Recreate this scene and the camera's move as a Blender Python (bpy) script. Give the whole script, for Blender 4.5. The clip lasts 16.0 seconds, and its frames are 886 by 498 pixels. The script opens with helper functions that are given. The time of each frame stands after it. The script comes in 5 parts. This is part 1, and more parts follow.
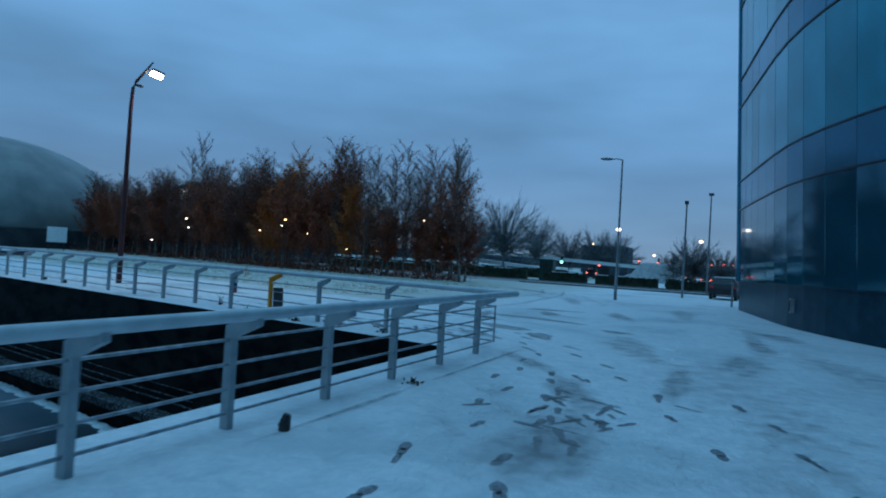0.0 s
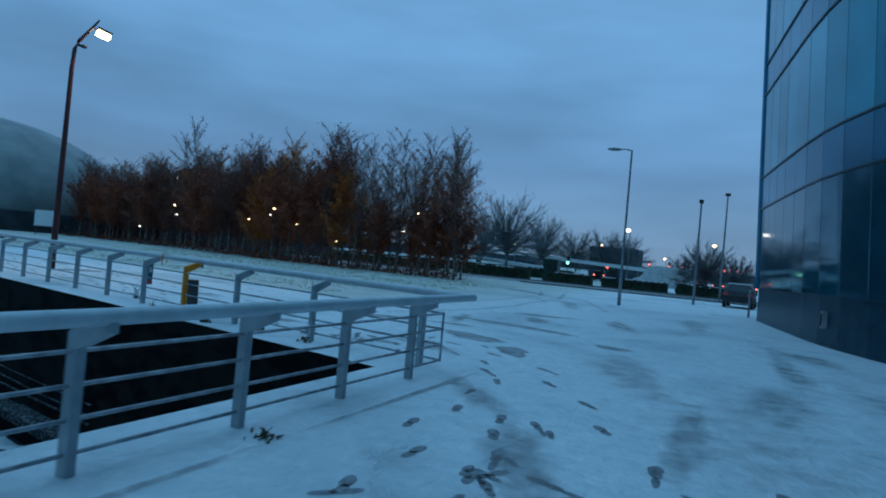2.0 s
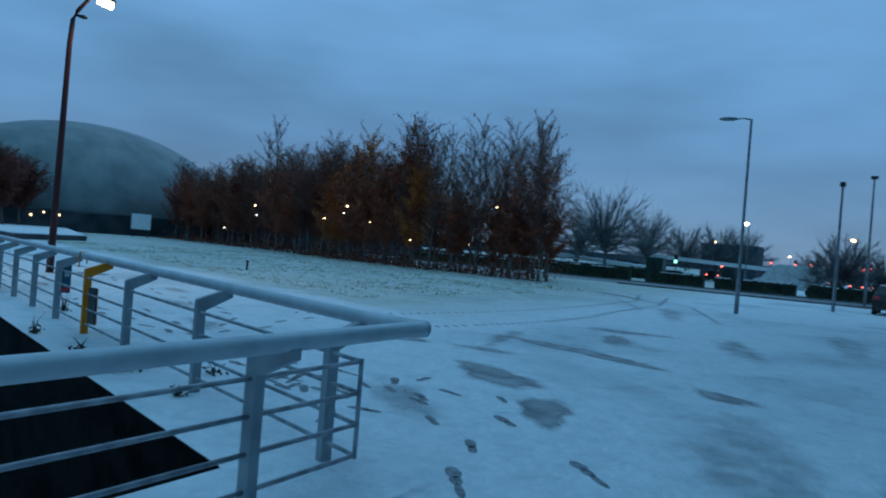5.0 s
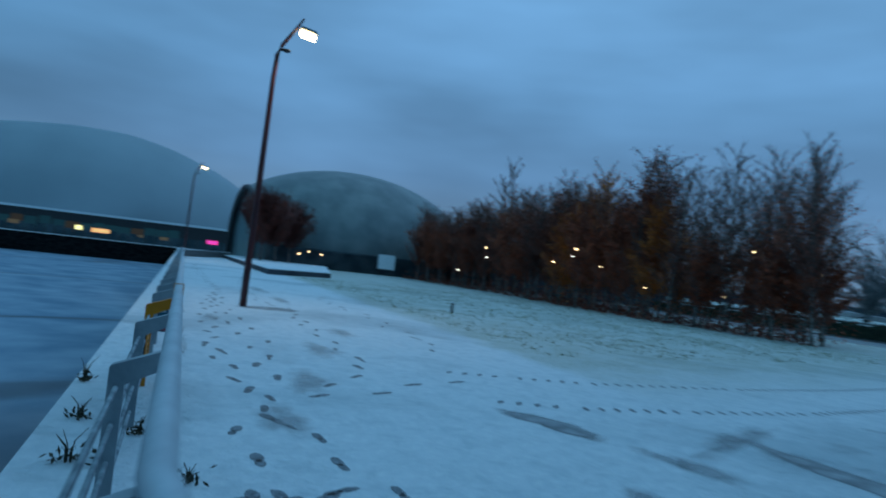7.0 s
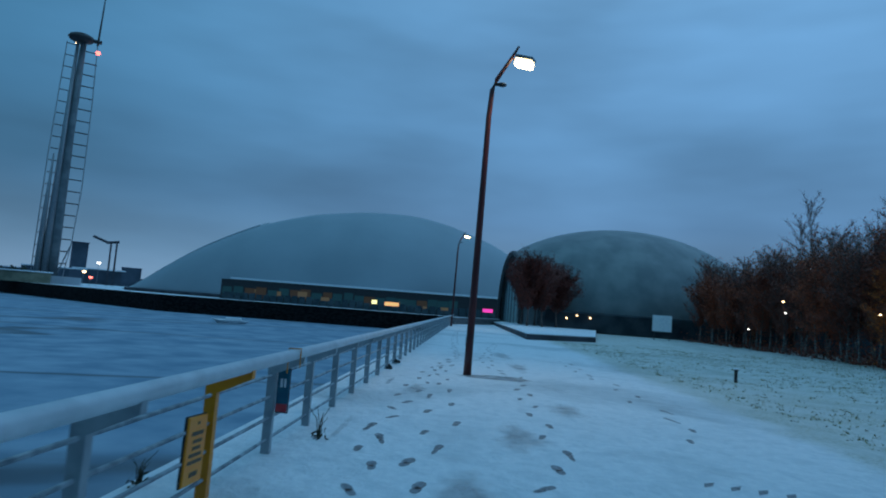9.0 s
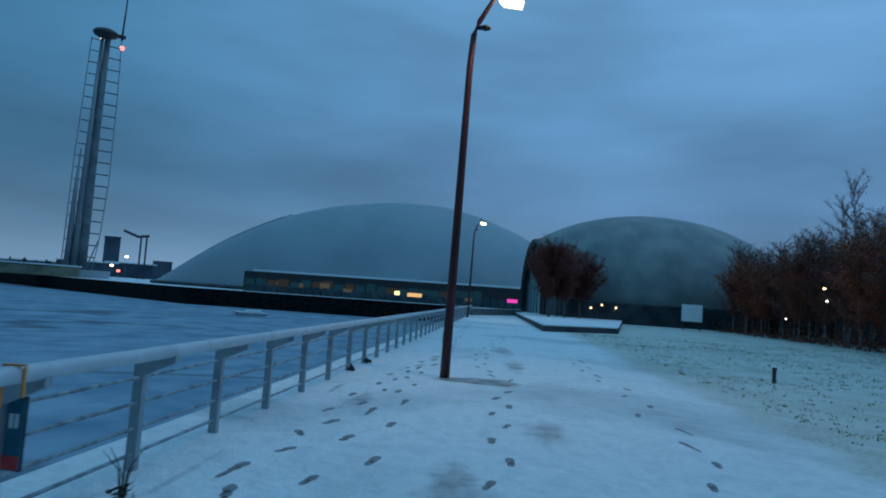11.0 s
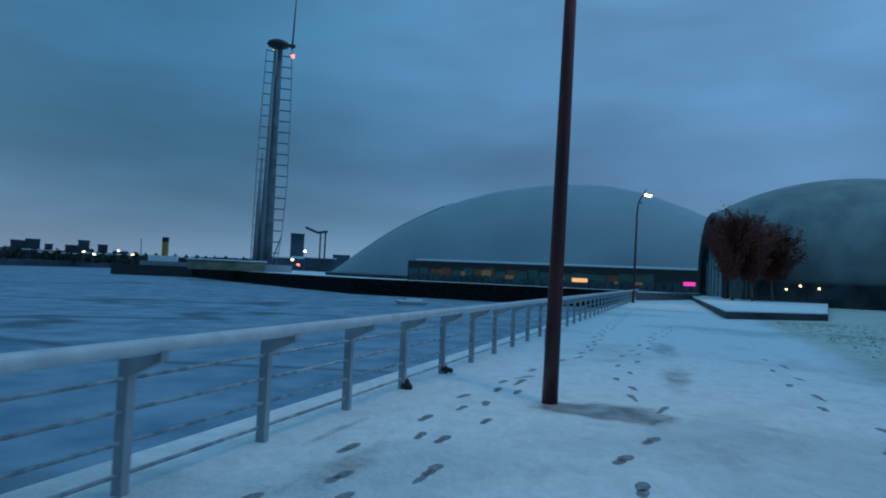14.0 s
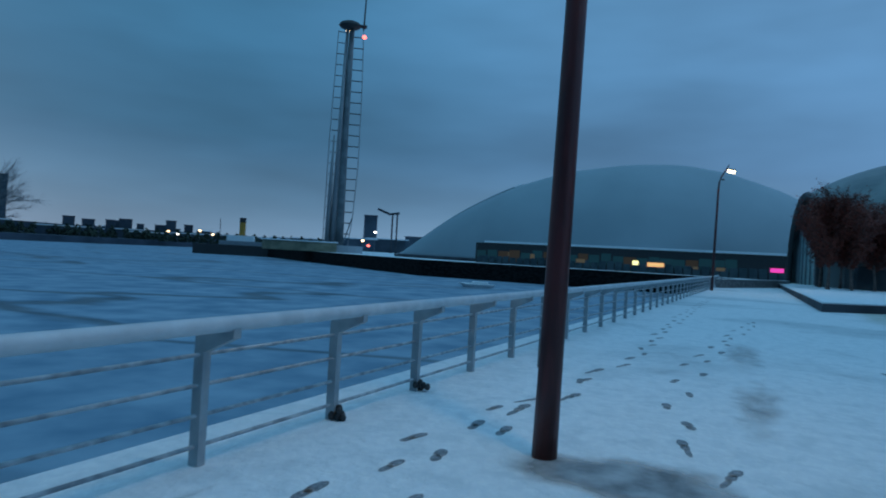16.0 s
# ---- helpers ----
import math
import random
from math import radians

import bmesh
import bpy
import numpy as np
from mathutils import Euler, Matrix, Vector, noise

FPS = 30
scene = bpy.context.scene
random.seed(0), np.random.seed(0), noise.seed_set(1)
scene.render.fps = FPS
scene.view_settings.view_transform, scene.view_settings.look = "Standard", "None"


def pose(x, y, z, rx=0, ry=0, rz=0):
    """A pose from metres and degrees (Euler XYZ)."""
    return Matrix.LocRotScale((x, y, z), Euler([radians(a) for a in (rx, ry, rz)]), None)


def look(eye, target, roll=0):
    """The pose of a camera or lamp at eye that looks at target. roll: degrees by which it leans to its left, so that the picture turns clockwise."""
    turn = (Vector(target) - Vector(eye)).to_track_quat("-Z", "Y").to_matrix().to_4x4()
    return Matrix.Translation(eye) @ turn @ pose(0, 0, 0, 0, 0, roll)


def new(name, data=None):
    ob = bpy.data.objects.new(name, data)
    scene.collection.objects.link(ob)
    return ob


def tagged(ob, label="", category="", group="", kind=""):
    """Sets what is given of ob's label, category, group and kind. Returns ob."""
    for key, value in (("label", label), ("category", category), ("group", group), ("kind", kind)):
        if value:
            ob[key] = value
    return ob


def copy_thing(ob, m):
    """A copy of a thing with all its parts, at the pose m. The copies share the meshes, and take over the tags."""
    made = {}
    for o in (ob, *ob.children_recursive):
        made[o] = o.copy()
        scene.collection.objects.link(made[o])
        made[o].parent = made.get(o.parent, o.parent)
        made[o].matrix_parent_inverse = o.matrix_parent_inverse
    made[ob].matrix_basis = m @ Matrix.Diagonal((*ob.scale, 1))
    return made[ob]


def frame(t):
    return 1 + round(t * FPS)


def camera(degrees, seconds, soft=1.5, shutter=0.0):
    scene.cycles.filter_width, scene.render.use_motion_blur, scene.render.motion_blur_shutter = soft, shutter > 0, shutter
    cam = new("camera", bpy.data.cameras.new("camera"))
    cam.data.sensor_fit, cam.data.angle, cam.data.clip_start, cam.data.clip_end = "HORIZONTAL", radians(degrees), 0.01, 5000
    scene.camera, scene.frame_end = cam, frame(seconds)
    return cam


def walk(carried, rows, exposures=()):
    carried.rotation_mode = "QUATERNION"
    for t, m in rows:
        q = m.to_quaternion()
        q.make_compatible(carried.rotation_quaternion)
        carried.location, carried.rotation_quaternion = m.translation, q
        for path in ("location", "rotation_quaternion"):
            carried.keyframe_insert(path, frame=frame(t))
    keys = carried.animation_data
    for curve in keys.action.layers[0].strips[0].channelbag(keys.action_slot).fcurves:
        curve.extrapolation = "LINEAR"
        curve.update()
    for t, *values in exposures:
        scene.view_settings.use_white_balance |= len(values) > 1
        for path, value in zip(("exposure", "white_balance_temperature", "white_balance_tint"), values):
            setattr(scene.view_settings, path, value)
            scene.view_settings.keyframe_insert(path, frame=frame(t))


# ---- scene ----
cam = camera(68.9, 16.0, 1.9, 0.5)
ROWS = [
    (0.0, -1.525, -4.924, 1.631, 24.18, 0.91, -3.36),
    (0.5, -1.582, -4.072, 1.603, 23.75, 1.11, -2.45),
    (1.0, -1.630, -3.323, 1.636, 23.93, 1.06, -3.70),
    (1.5, -1.724, -2.418, 1.628, 24.50, 0.39, -3.52),
    (2.0, -1.806, -1.603, 1.606, 25.06, 0.63, -5.11),
    (2.5, -1.859, -0.771, 1.616, 25.24, 0.52, -4.29),
    (3.0, -1.972, 0.050, 1.622, 26.52, 0.35, -4.66),
    (5.5, -2.895, 4.046, 1.648, 37.45, 0.15, -4.80),
    (6.0, -3.181, 4.821, 1.686, 41.44, 0.80, -5.42),
    (6.5, -3.543, 5.670, 1.707, 46.63, 2.09, -5.85),
    (7.0, -4.066, 6.656, 1.697, 55.88, 1.87, -6.47),
    (7.5, -4.636, 7.462, 1.640, 64.20, 3.17, -6.40),
    (8.0, -5.273, 8.028, 1.610, 71.94, 2.88, -6.10),
    (8.5, -5.876, 8.527, 1.604, 77.21, 3.39, -3.80),
    (9.0, -6.565, 8.963, 1.622, 80.20, 5.30, -4.40),
    (11.5, -9.886, 10.963, 1.681, 84.47, 3.58, -3.76),
    (12.0, -10.651, 11.243, 1.667, 87.68, 3.86, -3.80),
    (12.5, -11.434, 11.539, 1.642, 88.85, 4.00, -2.86),
    (13.0, -12.301, 11.847, 1.628, 91.11, 3.40, -2.97),
    (13.5, -13.221, 12.040, 1.635, 92.67, 2.66, -2.71),
    (14.0, -14.202, 12.200, 1.612, 97.64, 2.31, -2.52),
    (14.5, -15.093, 12.393, 1.604, 98.15, 2.04, -3.22),
    (15.0, -15.833, 12.577, 1.615, 100.43, 0.69, -3.51),
    (15.5, -16.660, 12.740, 1.628, 101.91, 0.50, -3.74),
    (16.0, -17.462, 12.923, 1.619, 104.13, 0.43, -3.20),
]
walk(cam, [(t, pose(x, y, z, 90 + pitch, roll, yaw)) for t, x, y, z, yaw, pitch, roll in ROWS],
     [(0.0, 0.14), (3.0, 0.10), (6.0, 0.04), (9.0, -0.05), (16.0, -0.1)])

# ---- world and light: overcast winter dusk ----
SKY_STRENGTH = 1.0
world = bpy.data.worlds.new("dusk")
scene.world = world
world.use_nodes = True
wt = world.node_tree
wt.nodes.clear()


def wnode(kind):
    return wt.nodes.new(kind)


def wmix(blend):
    n = wt.nodes.new("ShaderNodeMix")
    n.data_type, n.blend_type = "RGBA", blend
    return n


w_out = wnode("ShaderNodeOutputWorld")
w_bg = wnode("ShaderNodeBackground")
w_tc = wnode("ShaderNodeTexCoord")
w_sky = wnode("ShaderNodeTexSky")
w_sky.sky_type, w_sky.sun_disc, w_sky.sun_elevation, w_sky.sun_rotation = "NISHITA", False, radians(12.0), radians(200.0)
w_sep = wnode("ShaderNodeSeparateXYZ")
wt.links.new(w_tc.outputs["Generated"], w_sep.inputs[0])
w_ramp = wnode("ShaderNodeValToRGB")
wt.links.new(w_sep.outputs["Z"], w_ramp.inputs[0])
cr = w_ramp.color_ramp
for k, (pos, col) in enumerate([(0.0, (0.185, 0.322, 0.505)), (0.06, (0.133, 0.265, 0.445)), (0.14, (0.101, 0.229, 0.418)), (0.26, (0.116, 0.284, 0.520)), (0.42, (0.142, 0.345, 0.620)), (0.60, (0.223, 0.510, 0.860)), (1.0, (0.311, 0.685, 1.120))]):
    e = cr.elements[k] if k < 2 else cr.elements.new(pos)
    e.position, e.color = pos, (*col, 1)
# soft banks of cloud, stretched along the horizon
w_map = wnode("ShaderNodeMapping")
w_map.inputs["Scale"].default_value = (1.3, 1.3, 5.0)
wt.links.new(w_tc.outputs["Generated"], w_map.inputs[0])
w_noise = wnode("ShaderNodeTexNoise")
w_noise.inputs["Scale"].default_value = 1.7
w_noise.inputs["Detail"].default_value = 3.5
w_noise.inputs["Roughness"].default_value = 0.5
wt.links.new(w_map.outputs[0], w_noise.inputs["Vector"])
w_cl = wnode("ShaderNodeMapRange")
w_cl.inputs["From Min"].default_value, w_cl.inputs["From Max"].default_value = 0.32, 0.70
w_cl.inputs["To Min"].default_value, w_cl.inputs["To Max"].default_value = 0.80, 1.20
wt.links.new(w_noise.outputs[0], w_cl.inputs[0])
w_mul = wmix("MULTIPLY")
w_mul.inputs["Factor"].default_value = 1.0
wt.links.new(w_ramp.outputs[0], w_mul.inputs["A"])
wt.links.new(w_cl.outputs[0], w_mul.inputs["B"])
# the sky darkens towards the south-west
w_dot = wnode("ShaderNodeVectorMath")
w_dot.operation = "DOT_PRODUCT"
w_dot.inputs[1].default_value = (-0.34, 0.94, 0.0)
wt.links.new(w_tc.outputs["Generated"], w_dot.inputs[0])
w_az = wnode("ShaderNodeMapRange")
w_az.interpolation_type = "SMOOTHSTEP"
w_az.inputs["From Min"].default_value, w_az.inputs["From Max"].default_value = -0.30, 0.72
w_az.inputs["To Min"].default_value, w_az.inputs["To Max"].default_value = 0.0, 1.0
wt.links.new(w_dot.outputs["Value"], w_az.inputs[0])
w_tint = wmix("MIX")
w_tint.inputs["A"].default_value, w_tint.inputs["B"].default_value = (0.33, 0.54, 0.555, 1), (1.06, 1.06, 1.06, 1)
wt.links.new(w_az.outputs[0], w_tint.inputs["Factor"])
w_mul2 = wmix("MULTIPLY")
w_low = wnode("ShaderNodeMapRange")
w_low.inputs["From Min"].default_value, w_low.inputs["From Max"].default_value = 0.01, 0.16
w_low.inputs["To Min"].default_value, w_low.inputs["To Max"].default_value = 0.25, 1.0
wt.links.new(w_sep.outputs["Z"], w_low.inputs[0])
wt.links.new(w_low.outputs[0], w_mul2.inputs["Factor"])
wt.links.new(w_mul.outputs["Result"], w_mul2.inputs["A"])
wt.links.new(w_tint.outputs["Result"], w_mul2.inputs["B"])
w_add = wmix("MIX")
w_add.inputs["Factor"].default_value = 0.003
wt.links.new(w_mul2.outputs["Result"], w_add.inputs["A"])
wt.links.new(w_sky.outputs[0], w_add.inputs["B"])
wt.links.new(w_add.outputs["Result"], w_bg.inputs["Color"])
w_bg.inputs["Strength"].default_value = SKY_STRENGTH
wt.links.new(w_bg.outputs[0], w_out.inputs[0])

sun = new("sun", bpy.data.lights.new("sun", "SUN"))
sun.data.energy, sun.data.angle, sun.data.color = 0.10, radians(40), (0.4, 0.72, 1.0)
sun.matrix_basis = look((0, 0, 50), (-20, 8, 0))


def lamp_light(x, y, z, power):
    l = new("lamp_light", bpy.data.lights.new("lamp_light", "SPOT"))
    l.data.energy, l.data.color, l.data.spot_size, l.data.spot_blend = power, (1.0, 0.74, 0.42), radians(130), 0.7
    l.data.shadow_soft_size = 0.12
    l.matrix_basis = look((x, y, z), (x + 0.4, y + 1.2, 0))
    return l


lamp_light(-22.2, 13.3, 8.05, 200)
lamp_light(-68.6, 21.75, 8.75, 320)


# ---- materials ----
def mat(name, rough=0.6, metal=0.0):
    m = bpy.data.materials.new(name)
    m.use_nodes = True
    b = m.node_tree.nodes["Principled BSDF"]
    b.inputs["Roughness"].default_value = rough
    b.inputs["Metallic"].default_value = metal
    return m, m.node_tree, b


def nd(nt, kind, **inputs):
    n = nt.nodes.new(kind)
    for k, v in inputs.items():
        n.inputs[k.replace("_", " ")].default_value = v
    return n


def noise_mat(name, c1, c2, scale, rough=0.6, metal=0.0, bump=0.2, bump_scale=None, lo=0.4, hi=0.6, detail=5.0, stretch=(1, 1, 1), island=0.0, dist=0.02, obj_random=0.0):
    """Two colours mixed by noise, with a fine relief."""
    m, nt, b = mat(name, rough, metal)
    tc = nd(nt, "ShaderNodeTexCoord")
    mp = nd(nt, "ShaderNodeMapping", Scale=stretch)
    nt.links.new(tc.outputs["Object"], mp.inputs[0])
    n = nd(nt, "ShaderNodeTexNoise", Scale=scale, Detail=detail)
    nt.links.new(mp.outputs[0], n.inputs["Vector"])
    r = nd(nt, "ShaderNodeValToRGB")
    r.color_ramp.elements[0].position, r.color_ramp.elements[0].color = lo, (*c1, 1)
    r.color_ramp.elements[1].position, r.color_ramp.elements[1].color = hi, (*c2, 1)
    nt.links.new(n.outputs[0], r.inputs[0])
    col = r.outputs[0]
    if island or obj_random:
        if island:
            g = nd(nt, "ShaderNodeNewGeometry")
            src = g.outputs["Random Per Island"]
        else:
            g = nd(nt, "ShaderNodeObjectInfo")
            src = g.outputs["Random"]
        k = island or obj_random
        mr = nd(nt, "ShaderNodeMapRange")
        mr.inputs["To Min"].default_value, mr.inputs["To Max"].default_value = 1 - k, 1 + k
        nt.links.new(src, mr.inputs[0])
        mx = nt.nodes.new("ShaderNodeMix")
        mx.data_type, mx.blend_type = "RGBA", "MULTIPLY"
        mx.inputs["Factor"].default_value = 1.0
        nt.links.new(col, mx.inputs["A"])
        nt.links.new(mr.outputs[0], mx.inputs["B"])
        col = mx.outputs["Result"]
    nt.links.new(col, b.inputs["Base Color"])
    if bump:
        n2 = nd(nt, "ShaderNodeTexNoise", Scale=bump_scale or scale * 6, Detail=4.0)
        nt.links.new(mp.outputs[0], n2.inputs["Vector"])
        bp = nd(nt, "ShaderNodeBump", Strength=bump, Distance=dist)
        nt.links.new(n2.outputs[0], bp.inputs["Height"])
        nt.links.new(bp.outputs[0], b.inputs["Normal"])
    return m


def glow_mat(name, color, strength):
    m, nt, b = mat(name)
    b.inputs["Base Color"].default_value = (*color, 1)
    b.inputs["Emission Color"].default_value = (*color, 1)
    b.inputs["Emission Strength"].default_value = strength
    return m


def snow_ground():
    """Trodden snow on paving, thin over grass beyond the promenade."""
    m, nt, b = mat("snow_ground", 0.75)
    b.inputs["Specular IOR Level"].default_value = 0.25
    tc = nd(nt, "ShaderNodeTexCoord")
    P = tc.outputs["Object"]

    def noise(scale, detail=6.0, rough=0.55, dist=0.0):
        n = nd(nt, "ShaderNodeTexNoise", Scale=scale, Detail=detail, Roughness=rough, Distortion=dist)
        nt.links.new(P, n.inputs["Vector"])
        return n.outputs[0]

    def ramp(src, lo, hi, a=0.0, z=1.0):
        n = nd(nt, "ShaderNodeMapRange")
        n.interpolation_type = "SMOOTHSTEP"
        for k, v in zip(("From Min", "From Max", "To Min", "To Max"), (lo, hi, a, z)):
            n.inputs[k].default_value = v
        nt.links.new(src, n.inputs[0])
        return n.outputs[0]

    def mix(f, a, c):
        n = nt.nodes.new("ShaderNodeMix")
        n.data_type = "RGBA"
        for s, v in (("Factor", f), ("A", a), ("B", c)):
            if isinstance(v, tuple):
                n.inputs[s].default_value = (*v, 1)
            elif isinstance(v, float):
                n.inputs[s].default_value = v
            else:
                nt.links.new(v, n.inputs[s])
        return n.outputs["Result"]

    def op(kind, a, c):
        n = nt.nodes.new("ShaderNodeMath")
        n.operation = kind
        for i, v in enumerate((a, c)):
            if isinstance(v, float):
                n.inputs[i].default_value = v
            else:
                nt.links.new(v, n.inputs[i])
        return n.outputs[0]

    big = ramp(noise(0.22, 5.0, 0.55, 0.6), 0.48, 0.66)
    mid = ramp(noise(1.1, 6.0, 0.6, 0.4), 0.50, 0.72)
    fine = ramp(noise(9.0, 6.0, 0.65), 0.35, 0.75)
    thin = op("MULTIPLY", big, mid)
    base = mix(fine, (0.74, 0.76, 0.79), (0.84, 0.85, 0.86))
    mott = ramp(noise(3.2, 5.0, 0.6, 0.5), 0.42, 0.70)
    base = mix(op("MULTIPLY", mott, 0.38), base, (0.48, 0.54, 0.58))
    base = mix(op("MULTIPLY", thin, 0.75), base, (0.36, 0.37, 0.39))
    base = mix(op("MULTIPLY", big, 0.55), base, (0.44, 0.50, 0.53))
    # grass lawn: n . p beyond the promenade's edge
    sx = nd(nt, "ShaderNodeSeparateXYZ")
    nt.links.new(P, sx.inputs[0])
    d = op("ADD", op("MULTIPLY", sx.outputs["X"], 0.2104), op("MULTIPLY", sx.outputs["Y"], 0.9776))
    d = op("ADD", d, op("MULTIPLY", noise(0.6), 1.2))
    lawn = ramp(d, 12.9, 13.9)
    west = ramp(op("MULTIPLY", sx.outputs["X"], -1.0), 9.0, 15.0)
    lawn = op("MULTIPLY", lawn, west)
    blades = ramp(noise(16.0, 3.0, 0.7), 0.44, 0.66)
    clump = ramp(noise(0.9, 4.0), 0.36, 0.62)
    grass = mix(fine, (0.20, 0.22, 0.09), (0.36, 0.33, 0.17))
    gf = op("MULTIPLY", lawn, op("ADD", op("MULTIPLY", op("MULTIPLY", blades, clump), 0.55), 0.32))
    base = mix(gf, base, grass)
    nt.links.new(base, b.inputs["Base Color"])
    h = op("ADD", op("ADD", op("MULTIPLY", noise(2.6, 6.0), 0.7), op("MULTIPLY", noise(14.0, 5.0), 0.18)), op("MULTIPLY", thin, -0.35))
    bp = nd(nt, "ShaderNodeBump", Strength=0.8, Distance=0.16)
    nt.links.new(h, bp.inputs["Height"])
    nt.links.new(bp.outputs[0], b.inputs["Normal"])
    return m


def ice_water():
    """Frozen basin: snow-dusted floes, dark leads between them and open water by the near walls."""
    m, nt, b = mat("ice_water", 0.35)
    tc = nd(nt, "ShaderNodeTexCoord")
    mp = nd(nt, "ShaderNodeMapping", Scale=(0.034, 0.010, 1), Rotation=(0, 0, 0.12))
    nt.links.new(tc.outputs["Object"], mp.inputs[0])
    warp = nd(nt, "ShaderNodeTexNoise", Scale=1.5, Detail=5.0)
    nt.links.new(mp.outputs[0], warp.inputs["Vector"])
    mw = nt.nodes.new("ShaderNodeMix")
    mw.data_type, mw.blend_type = "RGBA", "LINEAR_LIGHT"
    mw.inputs["Factor"].default_value = 0.35
    nt.links.new(mp.outputs[0], mw.inputs["A"])
    nt.links.new(warp.outputs["Color"], mw.inputs["B"])
    vo = nd(nt, "ShaderNodeTexVoronoi", Scale=1.0)
    vo.feature = "DISTANCE_TO_EDGE"
    nt.links.new(mw.outputs["Result"], vo.inputs["Vector"])
    lead = nd(nt, "ShaderNodeMapRange")
    lead.interpolation_type = "SMOOTHSTEP"
    lead.inputs["From Min"].default_value, lead.inputs["From Max"].default_value = 0.003, 0.040
    lead.inputs["To Min"].default_value = 0.36
    nt.links.new(vo.outputs["Distance"], lead.inputs[0])
    sx = nd(nt, "ShaderNodeSeparateXYZ")
    nt.links.new(tc.outputs["Object"], sx.inputs[0])
    # open water in the corner between the two quays
    xo = nd(nt, "ShaderNodeMapRange")
    xo.interpolation_type = "SMOOTHSTEP"
    xo.inputs["From Min"].default_value, xo.inputs["From Max"].default_value = -13.0, -33.0
    nt.links.new(sx.outputs["X"], xo.inputs[0])
    fl = nd(nt, "ShaderNodeTexNoise", Scale=0.55, Detail=6.0, Roughness=0.6, Distortion=1.0)
    nt.links.new(tc.outputs["Object"], fl.inputs["Vector"])
    crust = nd(nt, "ShaderNodeMapRange")
    crust.inputs["From Min"].default_value, crust.inputs["From Max"].default_value = 0.62, 0.66
    nt.links.new(fl.outputs[0], crust.inputs[0])
    mxa = nt.nodes.new("ShaderNodeMath")
    mxa.operation = "MULTIPLY"
    nt.links.new(lead.outputs[0], mxa.inputs[0])
    nt.links.new(xo.outputs[0], mxa.inputs[1])
    mxb = nt.nodes.new("ShaderNodeMath")
    mxb.operation = "MULTIPLY"
    mxb.inputs[1].default_value = 0.25
    nt.links.new(crust.outputs[0], mxb.inputs[0])
    mxc = nt.nodes.new("ShaderNodeMath")
    mxc.operation = "MAXIMUM"
    nt.links.new(mxa.outputs[0], mxc.inputs[0])
    nt.links.new(mxb.outputs[0], mxc.inputs[1])
    fine = nd(nt, "ShaderNodeTexNoise", Scale=0.25, Detail=8.0)
    nt.links.new(tc.outputs["Object"], fine.inputs["Vector"])
    rc = nd(nt, "ShaderNodeValToRGB")
    rc.color_ramp.elements[0].position, rc.color_ramp.elements[0].color = 0.35, (0.16, 0.25, 0.335, 1)
    rc.color_ramp.elements[1].position, rc.color_ramp.elements[1].color = 0.65, (0.30, 0.39, 0.475, 1)
    nt.links.new(fine.outputs[0], rc.inputs[0])
    mc = nt.nodes.new("ShaderNodeMix")
    mc.data_type = "RGBA"
    mc.inputs["A"].default_value = (0.008, 0.014, 0.018, 1)
    nt.links.new(mxc.outputs[0], mc.inputs["Factor"])
    nt.links.new(rc.outputs[0], mc.inputs["B"])
    nt.links.new(mc.outputs["Result"], b.inputs["Base Color"])
    rr = nd(nt, "ShaderNodeMapRange")
    rr.inputs["To Min"].default_value, rr.inputs["To Max"].default_value = 0.22, 0.8
    nt.links.new(mxc.outputs[0], rr.inputs[0])
    nt.links.new(rr.outputs[0], b.inputs["Roughness"])
    b.inputs["Specular IOR Level"].default_value = 0.12
    bp = nd(nt, "ShaderNodeBump", Strength=0.25, Distance=0.1)
    nt.links.new(fine.outputs[0], bp.inputs["Height"])
    nt.links.new(bp.outputs[0], b.inputs["Normal"])
    return m


M_SNOW = snow_ground()
M_ICE = ice_water()
M_SNOWCAP = noise_mat("snow_cap", (0.70, 0.73, 0.77), (0.84, 0.85, 0.87), 6, 0.8, bump=0.4)


def worn_mat(name, c1, c2, scale, lo, hi):
    """Bare paving that shows where the snow is worn: the wear fades out at a ragged edge."""
    m = noise_mat(name, c1, c2, scale, 0.55, bump=0.4, lo=0.35, hi=0.68)
    nt = m.node_tree
    b = nt.nodes["Principled BSDF"]
    at = nt.nodes.new("ShaderNodeAttribute")
    at.attribute_name = "wear"
    tc = nt.nodes.new("ShaderNodeTexCoord")
    n = nd(nt, "ShaderNodeTexNoise", Scale=scale * 0.8, Detail=6.0, Roughness=0.65)
    nt.links.new(tc.outputs["Object"], n.inputs["Vector"])
    ad = nt.nodes.new("ShaderNodeMath")
    ad.operation = "ADD"
    nt.links.new(at.outputs["Fac"], ad.inputs[0])
    nt.links.new(n.outputs[0], ad.inputs[1])
    mr = nd(nt, "ShaderNodeMapRange")
    mr.interpolation_type = "SMOOTHSTEP"
    mr.inputs["From Min"].default_value, mr.inputs["From Max"].default_value = lo, hi
    nt.links.new(ad.outputs[0], mr.inputs[0])
    nt.links.new(mr.outputs[0], b.inputs["Alpha"])
    return m


